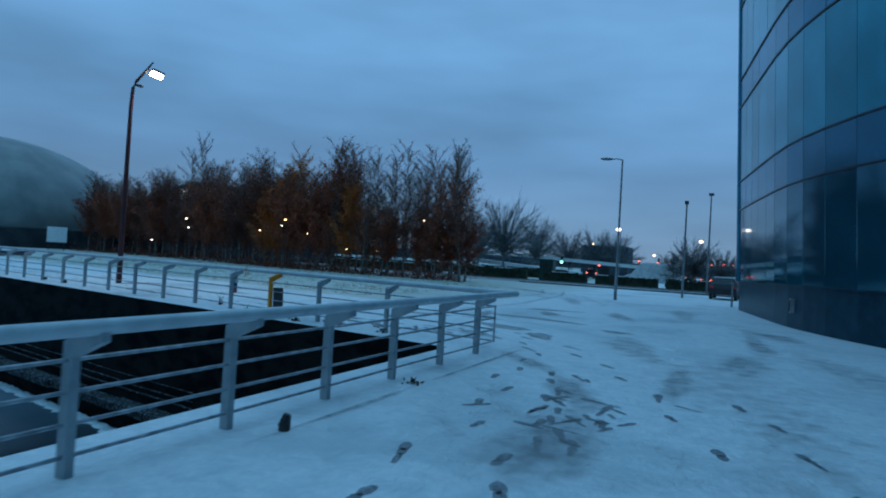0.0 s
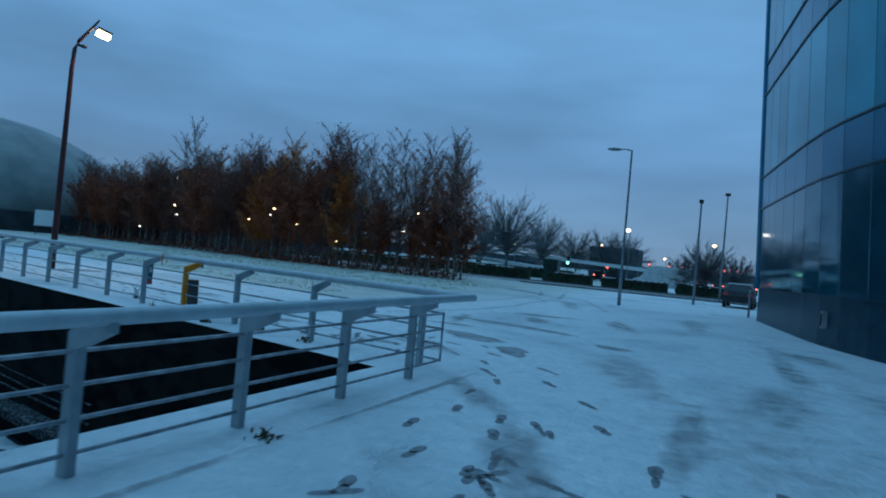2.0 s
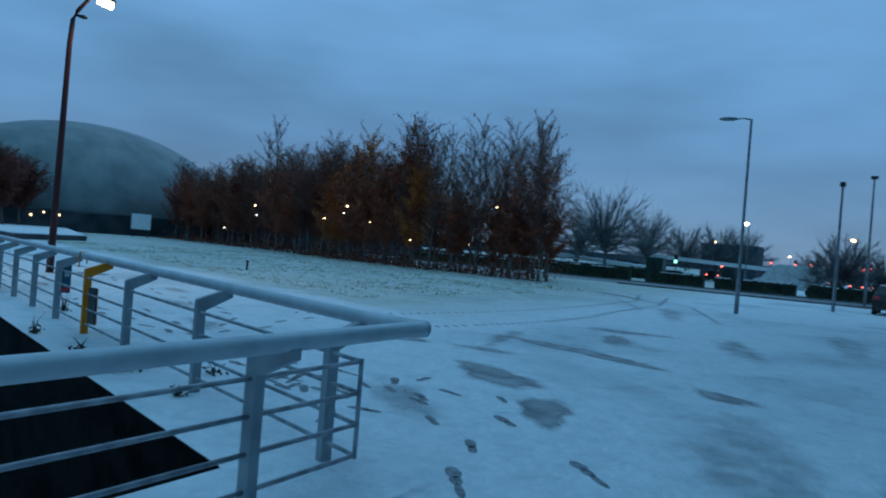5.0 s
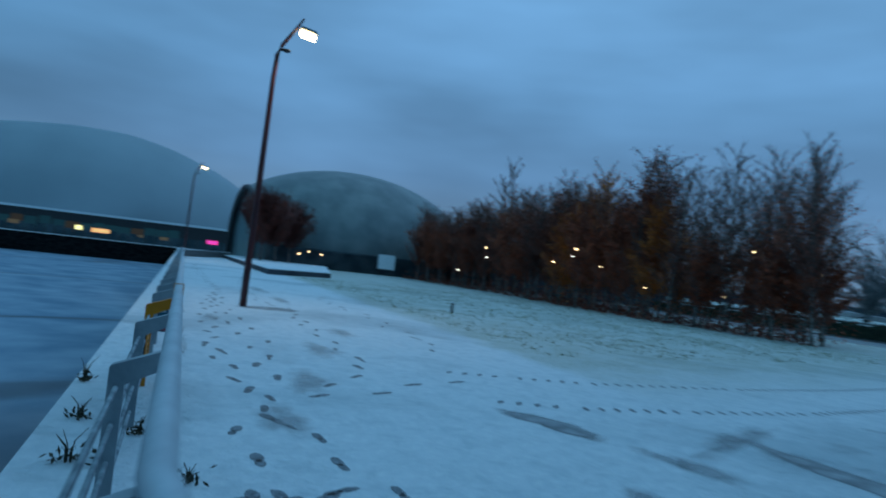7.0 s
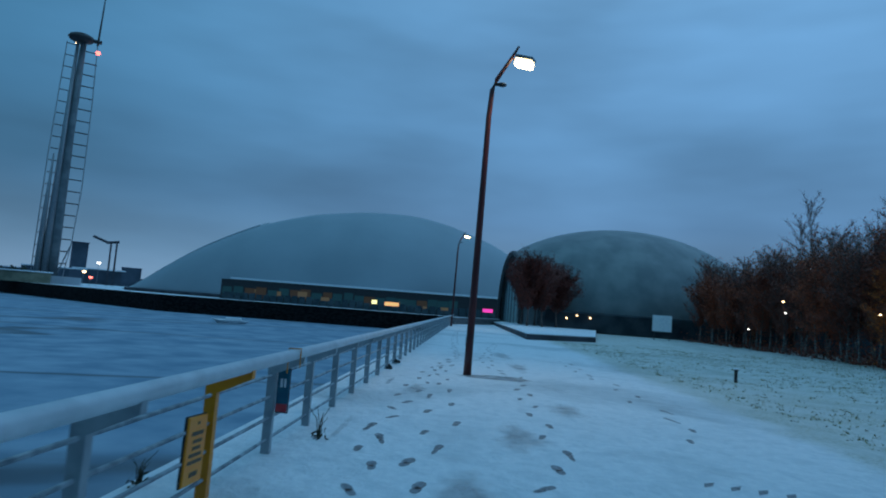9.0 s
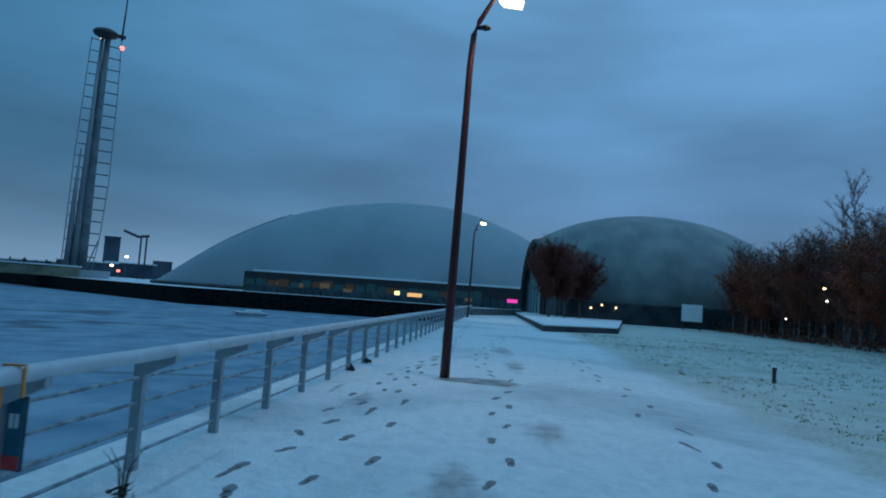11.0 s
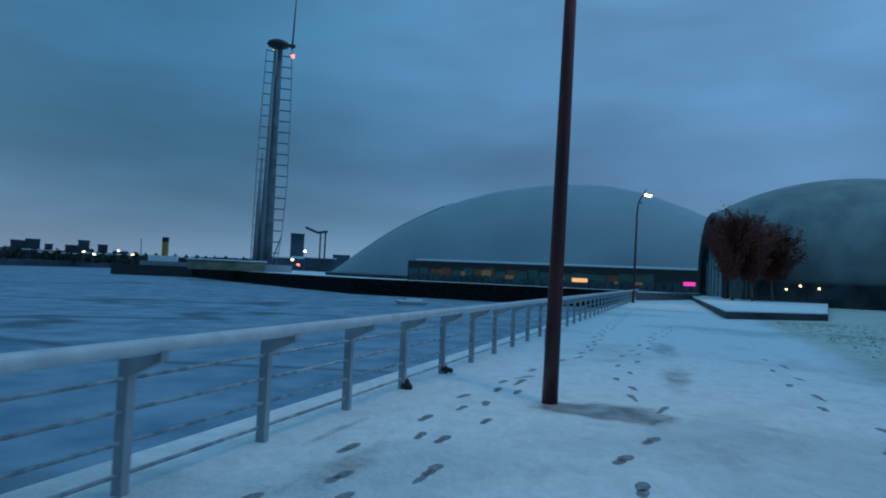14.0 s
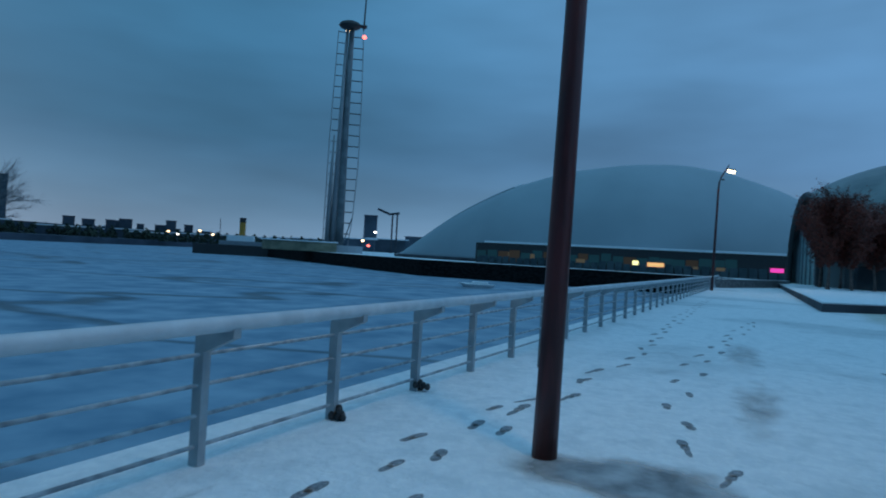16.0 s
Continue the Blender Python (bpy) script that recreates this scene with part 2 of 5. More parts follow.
M_SLUSH = worn_mat("wet_paving", (0.14, 0.15, 0.16), (0.40, 0.42, 0.44), 3, 0.60, 1.75)
M_PRINT = worn_mat("trodden_print", (0.10, 0.11, 0.125), (0.30, 0.32, 0.35), 22, 0.55, 1.15)
# near-black stone with hardly any specular
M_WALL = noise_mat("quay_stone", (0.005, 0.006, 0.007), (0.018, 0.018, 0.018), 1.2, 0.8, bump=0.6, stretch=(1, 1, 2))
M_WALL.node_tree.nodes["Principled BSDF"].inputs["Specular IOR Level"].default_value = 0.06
M_FROST = noise_mat("frosted_stone", (0.012, 0.016, 0.02), (0.24, 0.29, 0.33), 13, 0.8, bump=0.7, lo=0.50, hi=0.68)
M_RAIL = noise_mat("frosted_grey_paint", (0.43, 0.48, 0.52), (0.57, 0.62, 0.66), 5, 0.45, 0.1, bump=0.12, lo=0.3, hi=0.7)
M_POST = noise_mat("grey_paint", (0.26, 0.30, 0.33), (0.38, 0.42, 0.45), 5, 0.5, 0.1, bump=0.15, lo=0.3, hi=0.7)
M_BAR = noise_mat("steel_bar", (0.22, 0.25, 0.28), (0.50, 0.54, 0.58), 9, 0.4, 0.3, bump=0.15, lo=0.35, hi=0.7)
M_YELLOW = noise_mat("yellow_paint", (0.80, 0.23, 0.003), (0.90, 0.28, 0.004), 6, 0.45, bump=0.1)
M_SIGNY = noise_mat("sign_yellow", (1.0, 0.27, 0.002), (1.0, 0.31, 0.003), 4, 0.4, bump=0.05)
M_INK = noise_mat("sign_ink", (0.10, 0.05, 0.02), (0.16, 0.08, 0.02), 30, 0.5, bump=0)
M_TEAL = noise_mat("sign_teal", (0.01, 0.10, 0.16), (0.015, 0.14, 0.20), 8, 0.4, bump=0.05)
M_RED = noise_mat("sign_red", (0.55, 0.04, 0.05), (0.70, 0.06, 0.07), 8, 0.4, bump=0.05)
M_WHITE = noise_mat("white_paint", (0.62, 0.64, 0.66), (0.78, 0.79, 0.8), 3, 0.5, bump=0.1)
M_POLE = noise_mat("maroon_paint", (0.050, 0.010, 0.012), (0.088, 0.016, 0.018), 3, 0.4, bump=0.15, stretch=(3, 3, 0.5))
M_GALV = noise_mat("galvanised", (0.20, 0.22, 0.24), (0.30, 0.32, 0.34), 4, 0.45, 0.6, bump=0.1)
M_DARK = noise_mat("dark_plastic", (0.012, 0.013, 0.015), (0.03, 0.03, 0.032), 8, 0.5, bump=0.1)
M_GLOW = glow_mat("lamp_glow", (1.0, 0.80, 0.42), 7.0)
M_GLOW_FAR = glow_mat("far_lamp_glow", (1.0, 0.66, 0.34), 5.0)
M_GLOW_WHITE = glow_mat("white_glow", (1.0, 0.93, 0.82), 4.0)
M_GLOW_RED = glow_mat("red_glow", (1.0, 0.16, 0.12), 3.6)
M_GLOW_PINK = glow_mat("pink_glow", (1.0, 0.06, 0.42), 0.9)
M_GLOW_GREEN = glow_mat("green_glow", (0.3, 1.0, 0.75), 2.0)
M_GLOW_WIN = glow_mat("window_glow", (1.0, 0.5, 0.18), 0.9)
M_GLOW_LETTER = glow_mat("letter_glow", (0.8, 0.85, 0.9), 0.5)
M_GLOW_DIM = glow_mat("dim_window_glow", (0.24, 0.14, 0.065), 0.18)
M_TITAN = noise_mat("titanium", (0.26, 0.32, 0.355), (0.33, 0.39, 0.43), 0.05, 0.6, 0.15, bump=0.15, bump_scale=0.8, lo=0.3, hi=0.7)
M_TITAN2 = noise_mat("titanium_tiles", (0.15, 0.18, 0.19), (0.23, 0.26, 0.26), 0.35, 0.5, 0.35, bump=0.2, bump_scale=1.5, lo=0.35, hi=0.65)
M_DGLASS = noise_mat("dark_glazing", (0.020, 0.032, 0.040), (0.045, 0.062, 0.072), 0.4, 0.12, bump=0)
M_GREENGLASS = noise_mat("green_glazing", (0.30, 0.52, 0.52), (0.38, 0.60, 0.60), 0.4, 0.3, 0.4, bump=0)
M_BARK = noise_mat("birch_bark", (0.09, 0.08, 0.075), (0.34, 0.32, 0.30), 3, 0.8, bump=0.4, stretch=(1, 1, 3), lo=0.4, hi=0.62)
M_TWIG = noise_mat("twigs", (0.085, 0.060, 0.055), (0.17, 0.120, 0.105), 5, 0.85, bump=0, island=0.3)
# twigs across the road: distance haze is painted in as a paler grey-blue
M_TWIG_HAZE = noise_mat("hazed_twigs", (0.10, 0.11, 0.12), (0.19, 0.20, 0.21), 5, 0.85, bump=0, island=0.3)
M_LEAF = noise_mat("rust_leaves", (0.27, 0.050, 0.022), (0.46, 0.095, 0.034), 0.8, 0.7, bump=0, island=0.55, lo=0.3, hi=0.7)
M_LEAF_O = noise_mat("orange_leaves", (0.46, 0.105, 0.014), (0.70, 0.185, 0.022), 0.8, 0.7, bump=0, island=0.5, lo=0.3, hi=0.7)
M_GRASS = noise_mat("frosted_grass", (0.20, 0.21, 0.11), (0.38, 0.36, 0.21), 3, 0.8, bump=0, island=0.5)
M_LEAF_R = noise_mat("dull_red_leaves", (0.13, 0.024, 0.017), (0.24, 0.046, 0.026), 0.8, 0.7, bump=0, island=0.5, lo=0.3, hi=0.7)
M_LEAF_D = noise_mat("dark_leaves", (0.15, 0.036, 0.024), (0.27, 0.066, 0.036), 0.8, 0.7, bump=0, island=0.5, lo=0.3, hi=0.7)
M_HEDGE = noise_mat("hedge_leaves", (0.010, 0.018, 0.010), (0.028, 0.04, 0.02), 2, 0.8, bump=0.5, island=0.4)
M_WEED = noise_mat("dead_weed", (0.03, 0.028, 0.018), (0.07, 0.055, 0.03), 20, 0.9, bump=0)
M_ASPHALT = noise_mat("wet_road", (0.07, 0.075, 0.08), (0.38, 0.40, 0.42), 0.5, 0.55, bump=0.3, lo=0.35, hi=0.75, stretch=(0.3, 2.5, 1))
M_KERB = noise_mat("kerb_stone", (0.09, 0.09, 0.095), (0.2, 0.2, 0.21), 4, 0.8, bump=0.3)
M_BRICK = noise_mat("far_wall", (0.03, 0.034, 0.045), (0.06, 0.065, 0.08), 0.3, 0.8, bump=0)
# bluish air haze is put into the base colour of distant things
M_HAZE = noise_mat("hazed_far_town", (0.035, 0.05, 0.07), (0.07, 0.09, 0.12), 0.05, 0.9, bump=0, obj_random=0.3)
M_CAR = noise_mat("car_paint", (0.016, 0.014, 0.018), (0.03, 0.025, 0.03), 2, 0.4, 0.0, bump=0)
M_GRANITE = noise_mat("plinth_granite", (0.006, 0.030, 0.050), (0.014, 0.055, 0.080), 2.5, 0.3, bump=0.1, lo=0.3, hi=0.7)

M_GRANITE.node_tree.nodes["Principled BSDF"].inputs["Specular IOR Level"].default_value = 0.1


def glass_skin(name, c, rough, metal):
    m = noise_mat(name, c, tuple(v * 1.25 for v in c), 0.6, rough, metal, bump=0.04, bump_scale=0.7, obj_random=0.22, dist=0.03)
    m.node_tree.nodes["Principled BSDF"].inputs["Specular IOR Level"].default_value = 0.8
    return m


# lowest storey: its darker reflections are put into the pane colour
M_PANE_LOW = glass_skin("dark_reflection_pane", (0.010, 0.105, 0.155), 0.06, 0.55)
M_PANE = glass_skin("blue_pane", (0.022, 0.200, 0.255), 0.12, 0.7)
M_SPANDREL = glass_skin("spandrel_pane", (0.008, 0.135, 0.220), 0.16, 0.6)
M_MULLION = noise_mat("mullion", (0.012, 0.02, 0.028), (0.02, 0.03, 0.04), 4, 0.4, 0.4, bump=0)


# ---- building helpers ----
def mesh_of(name, verts, faces, material, smooth=False):
    me = bpy.data.meshes.new(name)
    me.from_pydata([tuple(v) for v in verts], [], faces)
    me.materials.append(material)
    if smooth:
        me.polygons.foreach_set("use_smooth", [True] * len(me.polygons))
    me.update()
    return me


class Shape:
    """Collects pieces of one mesh."""

    def __init__(self):
        self.v, self.f, self.w = [], [], []

    def add(self, verts, faces):
        o = len(self.v)
        self.v += [tuple(p) for p in verts]
        self.f += [[i + o for i in q] for q in faces]
        return self

    def box(self, x0, y0, z0, x1, y1, z1, m=None, b=0.0):
        if b:
            bm = bmesh.new()
            bmesh.ops.create_cube(bm, size=1.0)
            for q in bm.verts:
                q.co = Vector((x0 + (q.co.x + 0.5) * (x1 - x0), y0 + (q.co.y + 0.5) * (y1 - y0), z0 + (q.co.z + 0.5) * (z1 - z0)))
            bmesh.ops.bevel(bm, geom=bm.edges[:], offset=b, segments=2, affect="EDGES", profile=0.6)
            bm.verts.index_update()
            vs, fs = [q.co.copy() for q in bm.verts], [[w.index for w in p.verts] for p in bm.faces]
            bm.free()
        else:
            vs = [Vector((x, y, z)) for z in (z0, z1) for x, y in ((x0, y0), (x1, y0), (x1, y1), (x0, y1))]
            fs = [[3, 2, 1, 0], [4, 5, 6, 7], [0, 1, 5, 4], [1, 2, 6, 5], [2, 3, 7, 6], [3, 0, 4, 7]]
        if m is not None:
            vs = [m @ p for p in vs]
        return self.add(vs, fs)

    def tube(self, pts, r, n=10, caps=True):
        """A round tube along points; r is one radius or one a point."""
        pts = [Vector(p) for p in pts]
        rs = r if isinstance(r, (list, tuple)) else [r] * len(pts)
        vs, fs = [], []
        for i, p in enumerate(pts):
            d = (pts[min(i + 1, len(pts) - 1)] - pts[max(i - 1, 0)]).normalized()
            a = d.cross(Vector((0, 0, 1)) if abs(d.z) < 0.95 else Vector((1, 0, 0))).normalized()
            c = d.cross(a)
            vs += [p + (a * math.cos(2 * math.pi * k / n) + c * math.sin(2 * math.pi * k / n)) * rs[i] for k in range(n)]
        for i in range(len(pts) - 1):
            fs += [[i * n + k, i * n + (k + 1) % n, (i + 1) * n + (k + 1) % n, (i + 1) * n + k] for k in range(n)]
        if caps:
            fs += [list(range(n))[::-1], [(len(pts) - 1) * n + k for k in range(n)]]
        return self.add(vs, fs)

    def prism(self, outline, z0, z1):
        n = len(outline)
        self.add([(x, y, z0) for x, y in outline] + [(x, y, z1) for x, y in outline],
                 [list(range(n))[::-1], list(range(n, 2 * n))] + [[i, (i + 1) % n, n + (i + 1) % n, n + i] for i in range(n)])
        return self

    def ball(self, c, rx, ry=None, rz=None, n=10, k=6):
        ry, rz = ry or rx, rz or rx
        vs = [(c[0], c[1], c[2] - rz)]
        for j in range(1, k):
            a = math.pi * j / k - math.pi / 2
            vs += [(c[0] + rx * math.cos(a) * math.cos(2 * math.pi * i / n), c[1] + ry * math.cos(a) * math.sin(2 * math.pi * i / n), c[2] + rz * math.sin(a)) for i in range(n)]
        vs.append((c[0], c[1], c[2] + rz))
        fs = [[0, 1 + (i + 1) % n, 1 + i] for i in range(n)]
        for j in range(k - 2):
            fs += [[1 + j * n + i, 1 + j * n + (i + 1) % n, 1 + (j + 1) * n + (i + 1) % n, 1 + (j + 1) * n + i] for i in range(n)]
        t = len(vs) - 1
        fs += [[t, 1 + (k - 2) * n + i, 1 + (k - 2) * n + (i + 1) % n] for i in range(n)]
        return self.add(vs, fs)


def obj(name, shape, material, parent=None, label="", smooth=False):
    o = new(name, mesh_of(name, shape.v, shape.f, material, smooth))
    if parent is not None:
        o.parent = parent
    if label:
        o["label"] = label
    return o


def thing(name, x, y, z, label, category, group="", turn=0.0, kind=""):
    o = new(name)
    o.matrix_basis = pose(x, y, z, 0, 0, turn)
    return tagged(o, label, category, group, kind)


# ---- plan: promenade rail B leaves the corner along U, landward normal N ----
CX, CY = -5.6, 6.709
U = Vector((-0.9776, 0.2104, 0))
N = Vector((0.2104, 0.9776, 0))
WATER_Z = -3.85
EDGE = 0.72


def along(s, off=0.0, z=0.0):
    p = Vector((CX, CY, z)) + U * s + N * off
    return p


# ---- ground, water, quay walls ----
q0 = along(EDGE * 1.02, -EDGE)
q0.x = CX - EDGE
q_end = along(150, -EDGE)
SHORE = [(CX - EDGE, -900.0), (q0.x, q0.y), (q_end.x, q_end.y), (-165.0, -30.0), (-300.0, -160.0), (-1600.0, -420.0)]
land = SHORE + [(-1600.0, 1700.0), (1600.0, 1700.0), (1600.0, -900.0)]
bm = bmesh.new()
vs = [bm.verts.new((x, y, 0)) for x, y in land]
es = [bm.edges.new((vs[i], vs[(i + 1) % len(vs)])) for i in range(len(vs))]
bmesh.ops.triangle_fill(bm, edges=es, use_beauty=True)
bmesh.ops.recalc_face_normals(bm, faces=bm.faces[:])
if bm.faces[0].normal.z < 0:
    bmesh.ops.reverse_faces(bm, faces=bm.faces[:])
me = bpy.data.meshes.new("ground")
bm.to_mesh(me)
bm.free()
me.materials.append(M_SNOW)
tagged(new("ground", me), "trodden snow over paving and lawn beside the dock", "ground", kind="structure")
water = obj("water", Shape().add([(-1600, -1600, WATER_Z), (60, -1600, WATER_Z), (60, 120, WATER_Z), (-1600, 120, WATER_Z)], [[0, 1, 2, 3]]), M_ICE)
tagged(water, "frozen dock basin with snowy ice floes and dark water", "water", kind="structure")

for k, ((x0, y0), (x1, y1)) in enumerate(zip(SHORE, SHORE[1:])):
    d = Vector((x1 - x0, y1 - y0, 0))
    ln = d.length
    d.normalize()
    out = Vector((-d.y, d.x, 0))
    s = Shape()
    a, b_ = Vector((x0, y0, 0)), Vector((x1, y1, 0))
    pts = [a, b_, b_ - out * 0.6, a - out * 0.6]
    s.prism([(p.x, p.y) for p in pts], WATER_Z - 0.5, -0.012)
    tagged(obj("quay_wall_%d" % (k + 1), s, M_WALL), "near-black stone quay wall above the ice", "wall", kind="structure")

# stone footing with a frosted lip along the foot of the promenade's wall
ft = thing("wall_footing", 0, 0, 0, "rough frosted stone footing at the waterline below the promenade", "footing")
ft.matrix_basis = Matrix.Identity(4)
rq = random.Random(17)
sa = 8.5
while sa < 60:
    ln = rq.uniform(1.2, 2.6)
    h0, w0 = -2.92 + rq.uniform(-0.04, 0.04), rq.uniform(0.34, 0.44)
    prof = [(0.0, h0 - 0.3), (0.0, h0), (-w0 * 0.7, h0 - 0.03), (-w0, h0 - 0.07), (-w0 * 0.9, h0 - 0.3)]
    vs, fs = [], []
    for e_ in (0, 1):
        p = along(sa + e_ * (ln - 0.04), -EDGE - 0.01)
        vs += [p + N * a + Vector((0, 0, z)) for a, z in prof]
    fs = [[0, 1, 2, 3, 4], [9, 8, 7, 6, 5]] + [[i, 5 + i, 5 + (i + 1) % 5, (i + 1) % 5] for i in range(5)]
    obj("footing_stone", Shape().add(vs, fs), M_FROST, ft)
    sa += ln
# thin frosted string course above the footing, and the heaped snow edge of the ice along the wall
for k in range(3):
    z0 = (-2.62, -2.44, -2.2)[k]
    obj("string_course", Shape().tube([along(8.5, -EDGE - 0.02, z0)] + [along(10 + 1.3 * i, -EDGE - 0.03 - 0.015 * rq.random(), z0 + rq.uniform(-0.015, 0.015)) for i in range(38)], 0.028 - 0.006 * k, 5), M_FROST, ft)
vs, fs = [], []
for i in range(320):
    sa = 6.0 + i * 0.2
    w0, h0 = rq.uniform(0.10, 0.32), rq.uniform(0.04, 0.14)
    vs += [along(sa, -EDGE - 0.10, WATER_Z - 0.02), along(sa, -EDGE - 0.16, WATER_Z + h0), along(sa, -EDGE - 0.16 - w0, WATER_Z + h0 * 0.8), along(sa, -EDGE - 0.3 - w0, WATER_Z - 0.02)]
    if i:
        fs += [[4 * i - 4 + k, 4 * i - 3 + k, 4 * i + 1 + k, 4 * i + k] for k in range(3)]
tagged(obj("snow_ridge", Shape().add(vs, fs), M_SNOWCAP), "ragged ridge of snow along the ice edge", "snow", kind="stuff")

# ---- guard railings ----
POST_H, TUBE_Z, OFF = 0.92, 1.05, 0.277


def railing_post(parent, p, n, material, label=""):
    """A flat steel post whose head cranks landward to carry the handrail."""
    t = Vector((-n.y, n.x, 0))
    s = Shape()
    prof = [(-0.045, 0.0), (0.045, 0.0), (0.045, 0.82), (OFF + 0.045, 0.95), (OFF + 0.045, 1.02), (OFF - 0.06, 1.02), (-0.03, 0.935), (-0.045, 0.92)]
    k = len(prof)
    vs = [p + n * a + t * w + Vector((0, 0, z)) for w in (-0.036, 0.036) for a, z in prof]
    s.add(vs, [list(range(k))[::-1], list(range(k, 2 * k))] + [[i, (i + 1) % k, k + (i + 1) % k, k + i] for i in range(k)])
    return obj("post", s, material, parent, label)


def railing(posts, n, tube_pts, bars, label):
    r = thing("guard_railing", posts[0].x, posts[0].y, 0, label, "railing", "dock railings")
    r.matrix_basis = Matrix.Identity(4)
    for i, p in enumerate(posts):
        yellow = label.startswith("long") and i == 3
        railing_post(r, p, n, M_YELLOW if yellow else M_POST, "yellow-painted post" if yellow else "")
    s = Shape()
    s.tube(tube_pts, 0.056, 14)
    obj("handrail", s, M_RAIL, r, "thick frosted tubular handrail", True)
    for z in (0.14, 0.36, 0.58, 0.80):
        s = Shape().tube([Vector((*p[:2], z)) for p in bars], 0.016, 6)
        obj("rail_bar", s, M_BAR, r, smooth=True)
    return r


pa = [Vector((CX, CY - 0.926 - 1.54 * k, 0)) for k in range(12)]
ka = Vector((CX + OFF, CY + OFF, TUBE_Z))
end_a = Vector((CX + OFF, pa[-1].y - 0.8, TUBE_Z))
ra = railing(pa, Vector((1, 0, 0)), [end_a, ka + Vector((0.0, -0.12, 0)), ka + Vector((0.03, -0.03, 0)), ka + Vector((0.035, 0.015, 0))],
             [Vector((CX, end_a.y, 0)), Vector((CX, CY, 0))], "grey steel dock railing with five rails, frosted, ending at the corner")
dist_b = [0.374, 2.715, 4.836, 6.588] + [1.675 + 1.629 * (k - 1) for k in range(5, 46)]
pb = [along(d) for d in dist_b]
rb = railing(pb, N, [ka + Vector((0.03, 0.03, 0)), ka + Vector((-0.05, 0.045, 0)), along(0.4, OFF, TUBE_Z), along(dist_b[-1] + 0.5, OFF, TUBE_Z)],
             [Vector((CX, CY, 0)), along(dist_b[-1] + 0.5)], "long grey steel dock railing with one yellow post, frosted")
obj("end_bar", Shape().tube([(CX, CY, 0.12), (CX, CY, 0.82)], 0.017, 6), M_BAR, rb)


def board(name, p, face, w, h, z0, tilt, material, label, category, rows, ink, thick=0.03, extra=()):
    """A sign plate with rounded corners and bars for its writing; face is the way it looks."""
    th = thing(name, p.x, p.y, z0, label, category, turn=math.degrees(math.atan2(face.y, face.x)))
    s = Shape().box(-thick, -w / 2, 0, 0, w / 2, h, pose(0, 0, 0, tilt, 0, 0), 0.012)
    obj("plate", s, material, th)
    s = Shape().box(-thick - 0.006, -w / 2 - 0.008, -0.008, -thick * 0.5, w / 2 + 0.008, h + 0.008, pose(0, 0, 0, tilt, 0, 0), 0.01)
    obj("backing", s, M_DARK, th)
    for y0, y1, za, zb in rows:
        obj("text_bar", Shape().box(0.001, y0 * w, za * h, 0.004, y1 * w, zb * h, pose(0, 0, 0, tilt, 0, 0)), ink, th)
    for y0, y1, za, zb, m_ in extra:
        obj("patch", Shape().box(0.001, y0 * w, za * h, 0.0035, y1 * w, zb * h, pose(0, 0, 0, tilt, 0, 0)), m_, th)
    return th


p4 = along(dist_b[3] - 0.30, 0.03)
board("notice_sign", p4, N, 0.34, 0.50, 0.18, -3, M_SIGNY, "yellow notice plate with dark writing on the yellow post", "sign",
      [(-0.05, 0.05, 0.88, 0.92), (-0.3, 0.3, 0.72, 0.78), (-0.22, 0.25, 0.61, 0.66), (-0.2, 0.2, 0.51, 0.56), (-0.33, 0.3, 0.41, 0.46), (-0.38, 0.36, 0.31, 0.36), (-0.2, 0.2, 0.12, 0.19)], M_INK)
p5 = along(dist_b[4], 0.12)
board("lifebuoy_sign", p5, -U, 0.12, 0.45, 0.42, 0, M_TEAL, "narrow teal plate with red foot on a railing post", "sign",
      [(-0.25, -0.05, 0.58, 0.78), (0.06, 0.26, 0.58, 0.78)], M_WHITE, 0.025, [(-0.48, 0.48, 0.02, 0.2, M_RED)])
st = thing("cable_tie_strap", *along(dist_b[4] - 0.25, OFF, 0.86), "yellow webbing strap hung on the handrail", "strap")
obj("strap_loop", Shape().box(-0.012, -0.065, 0.0, 0.012, -0.055, 0.24).box(-0.012, 0.055, 0.06, 0.012, 0.065, 0.24).box(-0.012, -0.065, 0.245, 0.012, 0.065, 0.255), M_YELLOW, st)


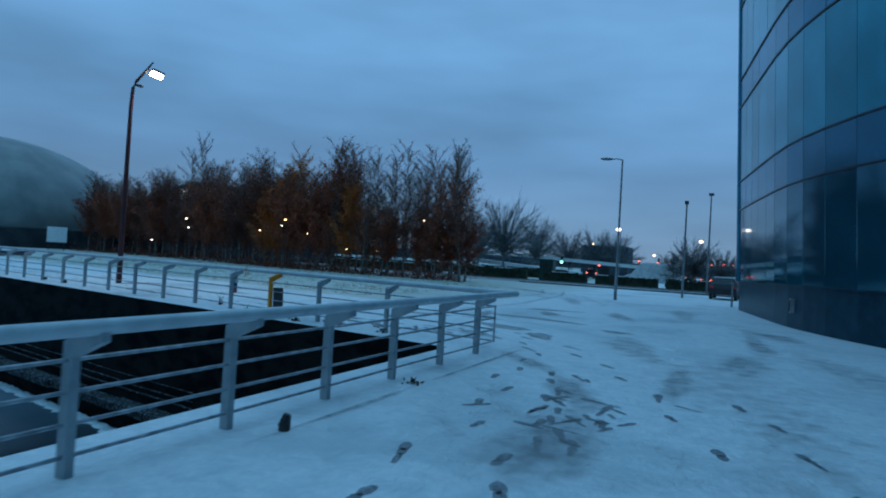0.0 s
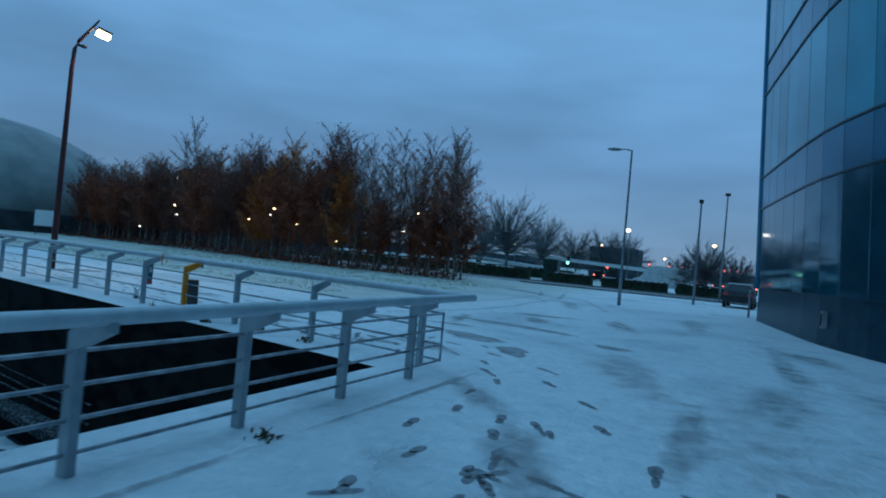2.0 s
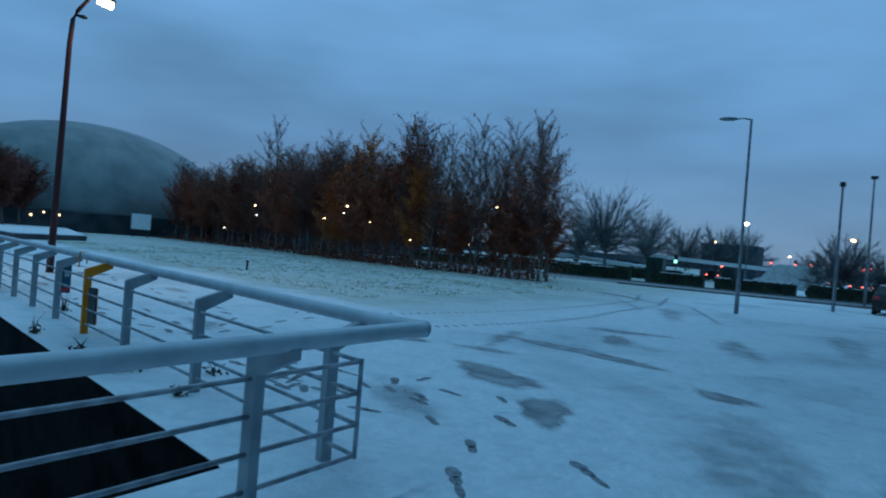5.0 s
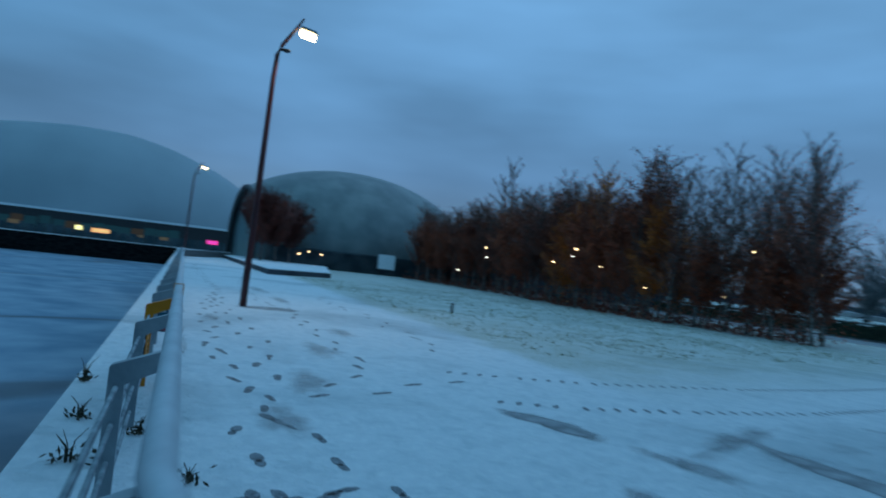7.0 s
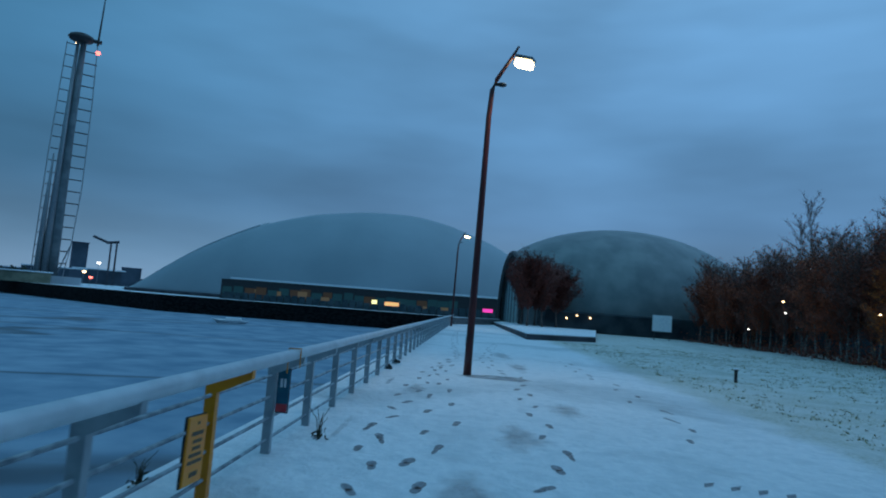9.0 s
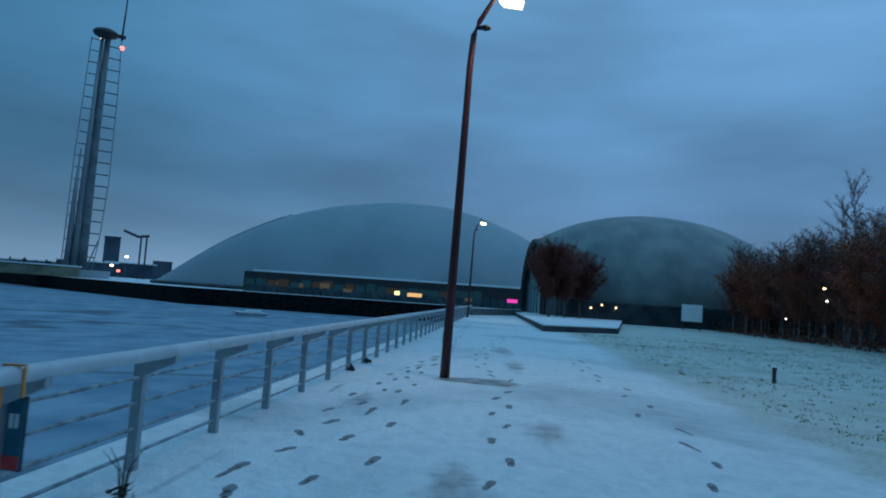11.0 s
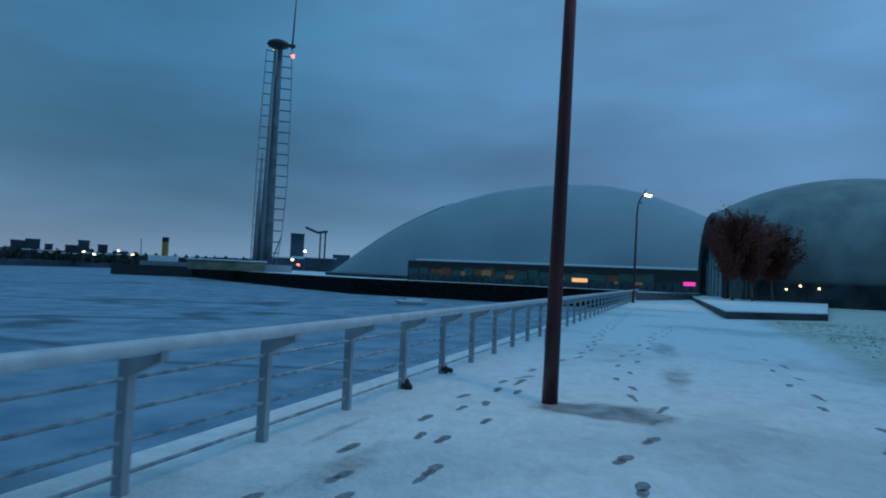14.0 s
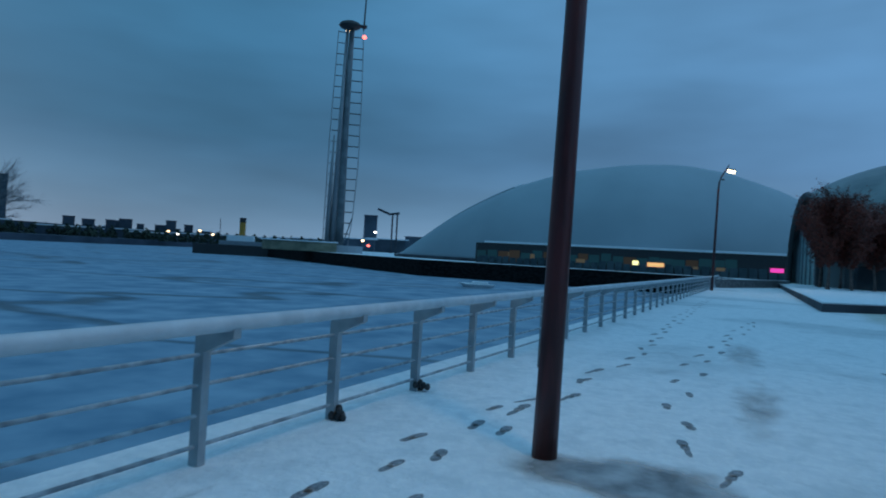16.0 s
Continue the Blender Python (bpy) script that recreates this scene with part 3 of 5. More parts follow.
# ---- street lamps of the promenade ----
def promenade_lamp(x, y):
    th = thing("promenade_lamp", x, y, 0, "tall maroon lamp post with cranked top and glowing head", "street lamp", "promenade lamps")
    s = Shape().tube([(0, 0, 0), (0, 0, 0.6), (0, 0, 4), (0, 0, 7.0), (0.01, 0.03, 7.75), (0.06, 0.12, 8.05), (0.26, 0.42, 8.62), (0.36, 0.58, 8.95)], [0.105, 0.10, 0.088, 0.072, 0.066, 0.058, 0.045, 0.03], 14)
    obj("pole", s, M_POLE, th, "maroon-painted tapered pole", True)
    obj("door_plate", Shape().box(-0.03, -0.108, 0.75, 0.03, -0.09, 1.0, None, 0.006), M_GALV, th)
    obj("bracket", Shape().tube([(0.04, 0.10, 7.92), (0.10, 0.22, 7.90)], 0.05, 8).ball((0.12, 0.26, 7.9), 0.10, 0.13, 0.06), M_DARK, th)
    h = obj("lamp_head", Shape().box(-0.2, -0.24, 0.0, 0.2, 0.24, 0.09, Matrix.Translation((0.42, 0.76, 8.56)) @ pose(0, 0, 0, -14, 8, -30), 0.03), M_GALV, th)
    obj("lens", Shape().box(-0.19, -0.22, -0.20, 0.19, 0.22, -0.012, Matrix.Translation((0.42, 0.76, 8.56)) @ pose(0, 0, 0, -14, 8, -30), 0.03), M_GLOW, h, "glowing warm lens")
    obj("arm", Shape().tube([(0.26, 0.42, 8.62), (0.40, 0.74, 8.56)], 0.025, 8), M_POLE, th)
    return th


lamp1 = promenade_lamp(-22.83, 12.52)
lamp1.scale = (1, 1, 0.97)
lamp1.rotation_euler = (radians(-0.9), radians(-0.9), 0)
lamp2 = copy_thing(lamp1, pose(-69.1, 20.7, 0, -0.8, 0, 0))
lamp2.scale = (1, 1, 1.05)


# ---- glass office building ----
def facade_points():
    """Plan of the curved facade, from the far corner past the camera."""
    ctrl = [(-1.19, 30.2), (-0.45, 24.8), (0.25, 20.4), (1.15, 17.3), (2.1, 15.1), (3.5, 12.2), (4.9, 8.6), (6.0, 3.6), (6.7, -3.0), (7.0, -12.0)]
    out = []
    for i in range(len(ctrl) - 1):
        p0, p1, p2, p3 = (Vector(ctrl[max(0, min(len(ctrl) - 1, j))]) for j in (i - 1, i, i + 1, i + 2))
        for k in range(12):
            t = k / 12
            out.append(0.5 * ((2 * p1) + (p2 - p0) * t + (2 * p0 - 5 * p1 + 4 * p2 - p3) * t * t + (3 * p1 - p0 - 3 * p2 + p3) * t ** 3))
    out.append(Vector(ctrl[-1]))
    # even steps along the curve
    step, res, acc = 1.45, [out[0]], 0.0
    for a, b_ in zip(out, out[1:]):
        acc += (b_ - a).length
        if acc >= step:
            res.append(b_)
            acc = 0.0
    return res


FP = facade_points()
bld = thing("office_building", 8, 15, 0, "curved blue glass office building on a dark granite plinth", "building")
bld.matrix_basis = Matrix.Identity(4)
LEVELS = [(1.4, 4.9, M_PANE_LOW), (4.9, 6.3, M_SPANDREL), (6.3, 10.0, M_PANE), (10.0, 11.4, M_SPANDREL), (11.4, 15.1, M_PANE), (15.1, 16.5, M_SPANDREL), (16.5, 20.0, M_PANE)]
LEAN = 0.05


def lean(p, z):
    return Vector((p.x - LEAN * z * 0.75, p.y + LEAN * z * 0.35, z))


# solid core and plinth
back = [(30.0, -12.0), (30.0, 36.0), (4.0, 36.0)]
s = Shape()
outline = [(p.x, p.y) for p in FP] + back
n_ = len(outline)
s.add([(x, y, 0) for x, y in outline] + [(x, y, 1.4) for x, y in outline], [list(range(n_))[::-1]] + [[n_ + i for i in range(n_)]] + [[i, n_ + i, n_ + (i + 1) % n_, (i + 1) % n_] for i in range(n_)])
obj("plinth", s, M_GRANITE, bld, "dark polished granite plinth")
s = Shape()
core = [lean(p, 1.4) + Vector((0.35, -0.05, 0)) for p in FP] + [Vector((x - 0.4, y - 0.3 if y > 0 else y, 1.4)) for x, y in back]
top = [lean(p, 20.0) + Vector((0.35, -0.05, 0)) for p in FP] + [Vector((x - 0.4, y - 0.3 if y > 0 else y, 20.0)) for x, y in back]
s.add(core + top, [[i, n_ + i, n_ + (i + 1) % n_, (i + 1) % n_] for i in range(n_)] + [[n_ + i for i in range(n_)]])
obj("core_wall", s, M_MULLION, bld)
s = Shape()
for i in range(len(FP) - 1):
    a, b_ = FP[i], FP[i + 1]
    d = (b_ - a).normalized()
    o = Vector((d.y, -d.x)) * -1.0
    if o.x > 0:
        o = -o
    q = [a + o * 0.05, b_ + o * 0.05, b_ - o * 0.3, a - o * 0.3]
    s.prism([(v.x, v.y) for v in q], 1.40, 1.47)
obj("plinth_coping", s, M_GRANITE, bld)
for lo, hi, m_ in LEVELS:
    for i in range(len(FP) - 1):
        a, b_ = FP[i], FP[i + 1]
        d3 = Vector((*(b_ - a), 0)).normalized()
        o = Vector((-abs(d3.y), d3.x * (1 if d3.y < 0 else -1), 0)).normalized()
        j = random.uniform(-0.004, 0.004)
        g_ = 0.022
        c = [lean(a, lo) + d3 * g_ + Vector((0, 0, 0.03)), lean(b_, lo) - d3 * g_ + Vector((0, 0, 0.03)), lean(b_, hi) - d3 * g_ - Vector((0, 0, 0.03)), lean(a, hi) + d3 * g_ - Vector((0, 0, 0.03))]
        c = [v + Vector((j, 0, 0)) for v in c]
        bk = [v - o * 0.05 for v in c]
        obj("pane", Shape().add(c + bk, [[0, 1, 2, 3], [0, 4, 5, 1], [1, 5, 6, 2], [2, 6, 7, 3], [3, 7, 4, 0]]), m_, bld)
for lo, hi, m_ in LEVELS:
    for i in range(len(FP) - 1):
        a, b_ = lean(FP[i], hi), lean(FP[i + 1], hi)
        q = Vector((-0.045, 0.0, 0))
        s = Shape().add([a + q + Vector((0, 0, -0.028)), b_ + q + Vector((0, 0, -0.028)), b_ + q + Vector((0, 0, 0.028)), a + q + Vector((0, 0, 0.028)), a + Vector((0.2, 0, -0.028)), b_ + Vector((0.2, 0, -0.028)), b_ + Vector((0.2, 0, 0.028)), a + Vector((0.2, 0, 0.028))],
                        [[0, 1, 2, 3], [0, 4, 5, 1], [3, 2, 6, 7]])
        obj("transom", s, M_MULLION, bld)
# corner post, vent in the plinth and wall lamps
s = Shape().tube([lean(FP[0], 1.4) + Vector((0.05, 0.1, 0)), lean(FP[0], 20) + Vector((0.05, 0.1, 0))], 0.16, 8)
obj("corner_post", s, M_SPANDREL, bld)
vent = obj("vent", Shape().box(0.26, 19.5, 0.50, 0.45, 19.95, 1.0), M_GALV, bld, "small square vent frame")
obj("vent_grille", Shape().box(0.22, 19.56, 0.57, 0.3, 19.89, 0.93), M_DARK, vent)
vent.matrix_basis = Matrix.Translation((0.02, 0.25, 0))


# ---- trees ----
def tree_mesh(seed, height, spread, leaves, leaf_mat, trunk_r=0.09, first=0.12, round_=False, leaf_size=0.085, twigs=9, low=0.0, twig_r=0.0085, bare=(0.58, 0.86)):
    """Trunk, limbs and crown of one tree, as three shapes."""
    r = random.Random(seed)
    trunk, limbs, crown = Shape(), Shape(), Shape()
    lean_x, lean_y = r.uniform(-0.05, 0.05), r.uniform(-0.05, 0.05)
    top_h = height * (0.38 if round_ else 0.93)
    path = []
    for k in range(9):
        t = k / 8
        path.append(Vector((lean_x * t * height + 0.12 * math.sin(3 * t + seed), lean_y * t * height + 0.12 * math.cos(2.3 * t + seed * 2), t * top_h)))
    trunk.tube(path, [trunk_r * (1 - 0.93 * k / 8) * (1.35 if k == 0 else 1) for k in range(9)], 7)
    tips = []
    nb = 40 if not round_ else 64
    for i in range(nb):
        t = first + (1 - first) * (i + r.random()) / nb if not round_ else 0.5 + 0.5 * (i + r.random()) / nb
        k = min(7, int(t * 8))
        p = path[k].lerp(path[k + 1], t * 8 - k)
        ang = i * 2.4 + r.uniform(-0.5, 0.5)
        if round_:
            ln = height * r.uniform(0.40, 0.52)
            up = -0.1 + 2.3 * r.random() ** 1.35
        else:
            ln = spread * (1.35 - 0.68 * t) * r.uniform(0.6, 1.2)
            up = r.uniform(0.9, 2.5)
        d = Vector((math.cos(ang), math.sin(ang), up)).normalized()
        pts, q = [p], p.copy()
        for m_ in range(4):
            d = (d + Vector((r.uniform(-0.2, 0.2), r.uniform(-0.2, 0.2), r.uniform(-0.1, 0.12) - (0.05 * m_ if not round_ else 0)))).normalized()
            q = q + d * ln / 4
            pts.append(q.copy())
        br = trunk_r * (0.22 if not round_ else 0.34) * (1.1 - 0.7 * t)
        limbs.tube(pts, [br, br * 0.7, br * 0.5, br * 0.32, br * 0.15], 4, False)
        for j in range(1, 5):
            for w in range(twigs):
                a = pts[j - 1].lerp(pts[j], r.random())
                sp_ = 0.8 if round_ else 0.95
                dd = (d + Vector((r.uniform(-sp_, sp_), r.uniform(-sp_, sp_), r.uniform(-0.4, 0.7) + (0 if round_ else 0.25)))).normalized()
                b_ = a + dd * r.uniform(0.25, 0.75) * (ln / 2.2)
                limbs.tube([a, a.lerp(b_, 0.5) + Vector((0, 0, 0.05)), b_], [twig_r, twig_r * 0.7, twig_r * 0.3], 3, False)
                tips.append((a, b_))
    for i in range(leaves):
        a, b_ = tips[r.randrange(len(tips))]
        if not round_ and a.z > height * r.uniform(*bare) and r.random() < 0.92:
            continue
        c = a.lerp(b_, r.uniform(0.1, 1.15)) + Vector((r.gauss(0, 0.12), r.gauss(0, 0.12), r.gauss(0, 0.12)))
        u = Vector((r.uniform(-1, 1), r.uniform(-1, 1), r.uniform(-1, 1))).normalized()
        v = u.orthogonal().normalized()
        sz = leaf_size * r.uniform(0.6, 1.3)
        crown.add([c - u * sz, c + v * sz * 0.55, c + u * sz, c - v * sz * 0.55], [[0, 1, 2, 3]])
    if low:
        for i in range(int(low)):
            ang, rad = r.uniform(0, 6.28), r.uniform(0.1, spread * 1.1)
            c = Vector((rad * math.cos(ang), rad * math.sin(ang), r.uniform(0.0, 1.7) ** 1.2))
            u = Vector((r.uniform(-1, 1), r.uniform(-1, 1), r.uniform(-1, 1))).normalized()
            v = u.orthogonal().normalized()
            sz = leaf_size * r.uniform(0.7, 1.6)
            crown.add([c - u * sz, c + v * sz * 0.6, c + u * sz, c - v * sz * 0.6], [[0, 1, 2, 3]])
    return trunk, limbs, crown


def tree(name, seed, height, spread, leaves, leaf_mat, label, category, group, bark=None, twig_mat=None, **kw):
    th = thing(name, 0, 0, 0, label, category, group)
    a, b_, c = tree_mesh(seed, height, spread, leaves, leaf_mat, **kw)
    obj("trunk", a, bark or M_BARK, th, smooth=True)
    tagged(obj("branchwork", b_, twig_mat or M_TWIG, th), kind="stuff")
    if c.v:
        tagged(obj("crown", c, leaf_mat, th), kind="stuff")
    return th


KINDS = [
    tree("birch_tree", 1, 11.0, 2.9, 11000, M_LEAF, "slender birch with rust-brown autumn leaves in the grove", "tree", "birch grove", first=0.15, low=30),
    tree("birch_tree", 2, 12.0, 2.7, 9000, M_LEAF_O, "slender birch still full of orange leaves in the grove", "tree", "birch grove", first=0.12, low=40, bare=(0.85, 1.0)),
    tree("birch_tree", 3, 12.0, 3.1, 5200, M_LEAF, "birch with a bare twiggy top and rusty lower leaves", "tree", "birch grove", twigs=15, first=0.10, low=120, bare=(0.25, 0.62), twig_r=0.0065, leaf_size=0.075),
    tree("birch_tree", 4, 10.0, 3.1, 8000, M_LEAF_D, "birch with dark brown leaves in the grove", "tree", "birch grove", first=0.15, low=30),
    tree("birch_tree", 5, 13.0, 2.7, 3000, M_LEAF_D, "tall thin birch with a sparse top in the grove", "tree", "birch grove", twigs=14, first=0.10, bare=(0.35, 0.75), twig_r=0.0065),
    tree("birch_tree", 6, 10.5, 3.0, 9500, M_LEAF, "birch with thinning red-brown leaves in the grove", "tree", "birch grove", first=0.13, low=40, bare=(0.5, 0.9)),
]
rt = random.Random(7)
front = [(-20.6, 40.4), (-30.5, 40.6), (-40.5, 43.0), (-48.5, 45.8), (-65.0, 49.5), (-80.0, 52.0)]


def front_at(t):
    k = min(len(front) - 2, int(t * (len(front) - 1)))
    f = t * (len(front) - 1) - k
    return Vector(front[k]).lerp(Vector(front[k + 1]), f)


spots = []
for row, (n_t, dep) in enumerate(((28, 0.6), (26, 3.4), (24, 6.6), (18, 9.8))):
    for i in range(n_t):
        t = (i + 0.5 * (row % 2) + rt.uniform(-0.25, 0.25)) / n_t
        p = front_at(max(0.0, min(0.999, t))) + Vector((-0.37, 0.93)) * (dep + rt.uniform(-0.8, 1.2))
        spots.append((p, t, row))
# chosen trees: the orange one, the full brown one and the tall thin one stand out of the grove
first_use = set()


def plant(kind, p, h, turn):
    ob = KINDS[kind]
    base_h = (11.0, 12.0, 12.0, 10.0, 13.0, 10.5)[kind]
    f = h / base_h
    w = max(0.85, min(1.15, f))
    m = Matrix.LocRotScale((p[0], p[1], 0), Euler((0, 0, turn)), (w, w, f))
    if kind not in first_use:
        first_use.add(kind)
        ob.matrix_basis = m
        return ob
    return copy_thing(ob, m)


SOLO = [(1, (-38.0, 43.6), 10.8), (1, (-39.6, 44.6), 10.0), (0, (-32.6, 42.9), 11.2), (0, (-34.0, 43.6), 11.4), (1, (-31.5, 41.6), 8.6), (4, (-54.5, 48.6), 13.6), (4, (-57.6, 49.8), 11.6), (2, (-24.0, 42.6), 10.4), (5, (-22.0, 42.0), 9.6), (0, (-20.3, 41.4), 5.4), (0, (-35.0, 42.6), 7.4), (0, (-21.9, 40.6), 5.0), (5, (-24.4, 41.2), 6.4), (0, (-27.2, 41.2), 5.8), (1, (-29.4, 41.4), 6.6), (0, (-61.5, 48.8), 8.8)]
for k, p, h in SOLO:
    plant(k, p, h, rt.uniform(0, 6.28))
for p, t, row in spots:
    k = rt.choices((0, 1, 2, 3, 4, 5), ((5, 1, 1, 4, 0.5, 4) if row < 1 else (3, 1, 4, 3, 1.5, 4)))[0]
    if t < 0.27:
        k = rt.choices((2, 4, 5), (4, 4, 1.2))[0]
        if row > 1 and rt.random() < 0.45:
            continue
    elif 0.34 < t < 0.46 and row < 2:
        k = rt.choices((1, 0), (5, 2))[0]
    h = rt.uniform(9.0, 11.4) if t < 0.5 else rt.uniform(9.2, 11.8)
    if row < 1:
        h *= 0.9
    plant(k, p, h, rt.uniform(0, 6.28))

# leaf litter, dead stems and low brush, added as the grove foot's dark shadow band
rl = random.Random(77)
s = Shape()
for i in range(5000):
    t = rl.random() * 0.999
    p = front_at(t) + Vector((-0.37, 0.93)) * (rl.random() ** 1.6 * 11 - 0.7 + 0.5 * math.sin(t * 57))
    c = Vector((p.x, p.y, 0.05 + rl.random() ** 2.2 * (0.7 + 0.4 * math.sin(t * 90) + 0.2 * math.sin(t * 31))))
    u = Vector((rl.uniform(-1, 1), rl.uniform(-1, 1), rl.uniform(-0.6, 1))).normalized()
    v = u.orthogonal().normalized()
    z_ = rl.uniform(0.06, 0.17)
    s.add([c - u * z_, c + v * z_ * 0.4, c + u * z_, c - v * z_ * 0.4], [[0, 1, 2, 3]])
tagged(obj("undergrowth", s, M_LEAF_D), "dark leaf litter and brush standing in for shade under birches", "undergrowth", kind="stuff")

# red trees in the planter before the domed cinema
RED = tree("maple_tree", 21, 8.6, 4.2, 24000, M_LEAF_R, "broad tree with dull red leaves in the raised bed", "tree", "planter trees", bark=M_TWIG, trunk_r=0.14, first=0.24, leaf_size=0.11, twigs=7, bare=(0.8, 1.0))
rp = [(-78.6, 31.3, 7.9), (-79.2, 33.2, 8.5), (-82.0, 36.0, 8.1), (-86.0, 34.6, 9.2), (-85.2, 37.2, 8.4), (-87.0, 33.1, 9.0)]
for i, (x, y, h) in enumerate(rp):
    m = Matrix.LocRotScale((x, y, 0.42), Euler((0, 0, i * 1.3)), (h / 9.0,) * 3)
    if i == 0:
        RED.matrix_basis = m
    else:
        copy_thing(RED, m)

# bare round trees across the road
BARE = tree("bare_tree", 31, 8.0, 3.0, 0, M_LEAF_D, "bare round-headed tree across the road", "tree", "roadside trees", bark=M_TWIG_HAZE, twig_mat=M_TWIG_HAZE, trunk_r=0.17, first=0.30, round_=True, twigs=15, twig_r=0.011)
for i, (x, y, h) in enumerate([(-26.8, 69.5, 11.5), (-29.5, 92.0, 7.6), (-21.0, 95.0, 6.4), (-17.5, 96.0, 6.0), (-25.0, 96.0, 6.2), (-33.5, 78.0, 6.5)]):
    m = Matrix.LocRotScale((x, y, 0), Euler((0, 0, i * 1.7)), (h / 8.0,) * 3)
    if i == 0:
        BARE.matrix_basis = m
    else:
        copy_thing(BARE, m)


BUSH = tree("round_bush", 41, 6.0, 2.8, 500, M_LEAF_D, "dense round dark bush across the road", "bush", "roadside bushes", bark=M_TWIG_HAZE, twig_mat=M_TWIG_HAZE, trunk_r=0.14, first=0.15, round_=True, twigs=14, twig_r=0.014, leaf_size=0.1)
BUSH.matrix_basis = Matrix.LocRotScale((-4.9, 62.0, 0), Euler((0, 0, 0.5)), (0.95, 0.95, 1.0))
copy_thing(BUSH, Matrix.LocRotScale((-2.6, 63.5, 0), Euler((0, 0, 2.5)), (0.8, 0.8, 0.8)))
copy_thing(BUSH, Matrix.LocRotScale((-7.0, 64.0, 0), Euler((0, 0, 4.1)), (0.7, 0.7, 0.75)))

# ---- raised planter, end wall, notice board, stake ----
pl = thing("raised_planter", -70, 30, 0, "low dark-edged raised bed with snow on top", "planter")
pl.matrix_basis = Matrix.Identity(4)
plan = [(-49.0, 22.2), (-52.5, 28.6), (-92.0, 45.5), (-104.0, 46.0), (-96.0, 31.6)]
obj("bed_wall", Shape().prism(plan, 0, 0.36), M_BRICK, pl, "dark stone edge")
cxp, cyp = sum(p[0] for p in plan) / 5, sum(p[1] for p in plan) / 5
obj("snow_top", Shape().prism([(cxp + (x - cxp) * 0.995, cyp + (y - cyp) * 0.995) for x, y in plan], 0.362, 0.42), M_SNOWCAP, pl)
ew = thing("dock_end_wall", -80, 22, 0, "low dark wall with snow across the promenade's end", "wall")
ew.matrix_basis = Matrix.Identity(4)
a, b_ = along(74.5, 0.2), Vector((-95.5, 32.4, 0))
d = (b_ - a).normalized()
o = Vector((-d.y, d.x, 0)) * 0.2
obj("wall_body", Shape().prism([(v.x, v.y) for v in (a - o, b_ - o, b_ + o, a + o)], 0, 0.75), M_KERB, ew)
obj("snow_cap", Shape().prism([(v.x, v.y) for v in (a - o * 0.9, b_ - o * 0.9, b_ + o * 0.9, a + o * 0.9)], 0.752, 0.80), M_SNOWCAP, ew)
nb = thing("notice_board", -73.4, 45.2, 0, "white notice board on two legs before the trees", "sign", turn=62)
obj("panel", Shape().box(-1.0, -0.04, 1.0, 1.0, 0.04, 2.75, None, 0.02), M_SNOWCAP, nb)
obj("frame", Shape().box(-1.06, -0.03, 0.94, 1.06, 0.03, 1.0).box(-1.06, -0.03, 2.75, 1.06, 0.03, 2.81).box(-1.06, -0.03, 1.0, -1.0, 0.03, 2.75).box(1.0, -0.03, 1.0, 1.06, 0.03, 2.75), M_GALV, nb)
for sx in (-0.8, 0.8):
    obj("leg", Shape().box(sx - 0.05, 0.045, 0, sx + 0.05, 0.1, 2.6), M_DARK, nb)
sk = thing("stake", -25.6, 21.9, 0, "short dark stake standing in the snowy grass", "stake")
obj("stake_body", Shape().tube([(0, 0, 0), (0.01, 0, 0.3), (0.02, 0.0, 0.42)], [0.05, 0.05, 0.065], 7), M_DARK, sk)
obj("stake_cap", Shape().ball((0.02, 0, 0.43), 0.08, 0.08, 0.03), M_SNOWCAP, sk)


def weed(x, y, h, seed, n=9):
    th = thing("dead_weed", x, y, 0, "dead weed stalks poking through the snow by the railing", "plant", "weeds")
    r = random.Random(seed)
    s = Shape()
    for i in range(n):
        a = r.uniform(0, 6.28)
        k = r.uniform(0.3, 1.0) * h
        d = Vector((math.cos(a), math.sin(a), 0))
        s.tube([Vector((0, 0, 0)) + d * 0.02, d * 0.1 * k / h * 1.2 * h + Vector((0, 0, k * 0.6)), d * 0.45 * k + Vector((0, 0, k))], [0.007, 0.005, 0.002], 3, False)
    tagged(obj("stalk_tuft", s, M_WEED, th), kind="stuff")
    s = Shape()
    for i in range(n * 3):
        c = Vector((r.gauss(0, 0.06), r.gauss(0, 0.06), abs(r.gauss(0, 0.05))))
        u = Vector((r.uniform(-1, 1), r.uniform(-1, 1), r.uniform(0, 1))).normalized() * r.uniform(0.02, 0.05)
        v = u.orthogonal().normalized() * 0.015
        s.add([c - u, c + v, c + u, c - v], [[0, 1, 2, 3]])
    tagged(obj("leaf_litter", s, M_WEED, th), kind="stuff")
    return th


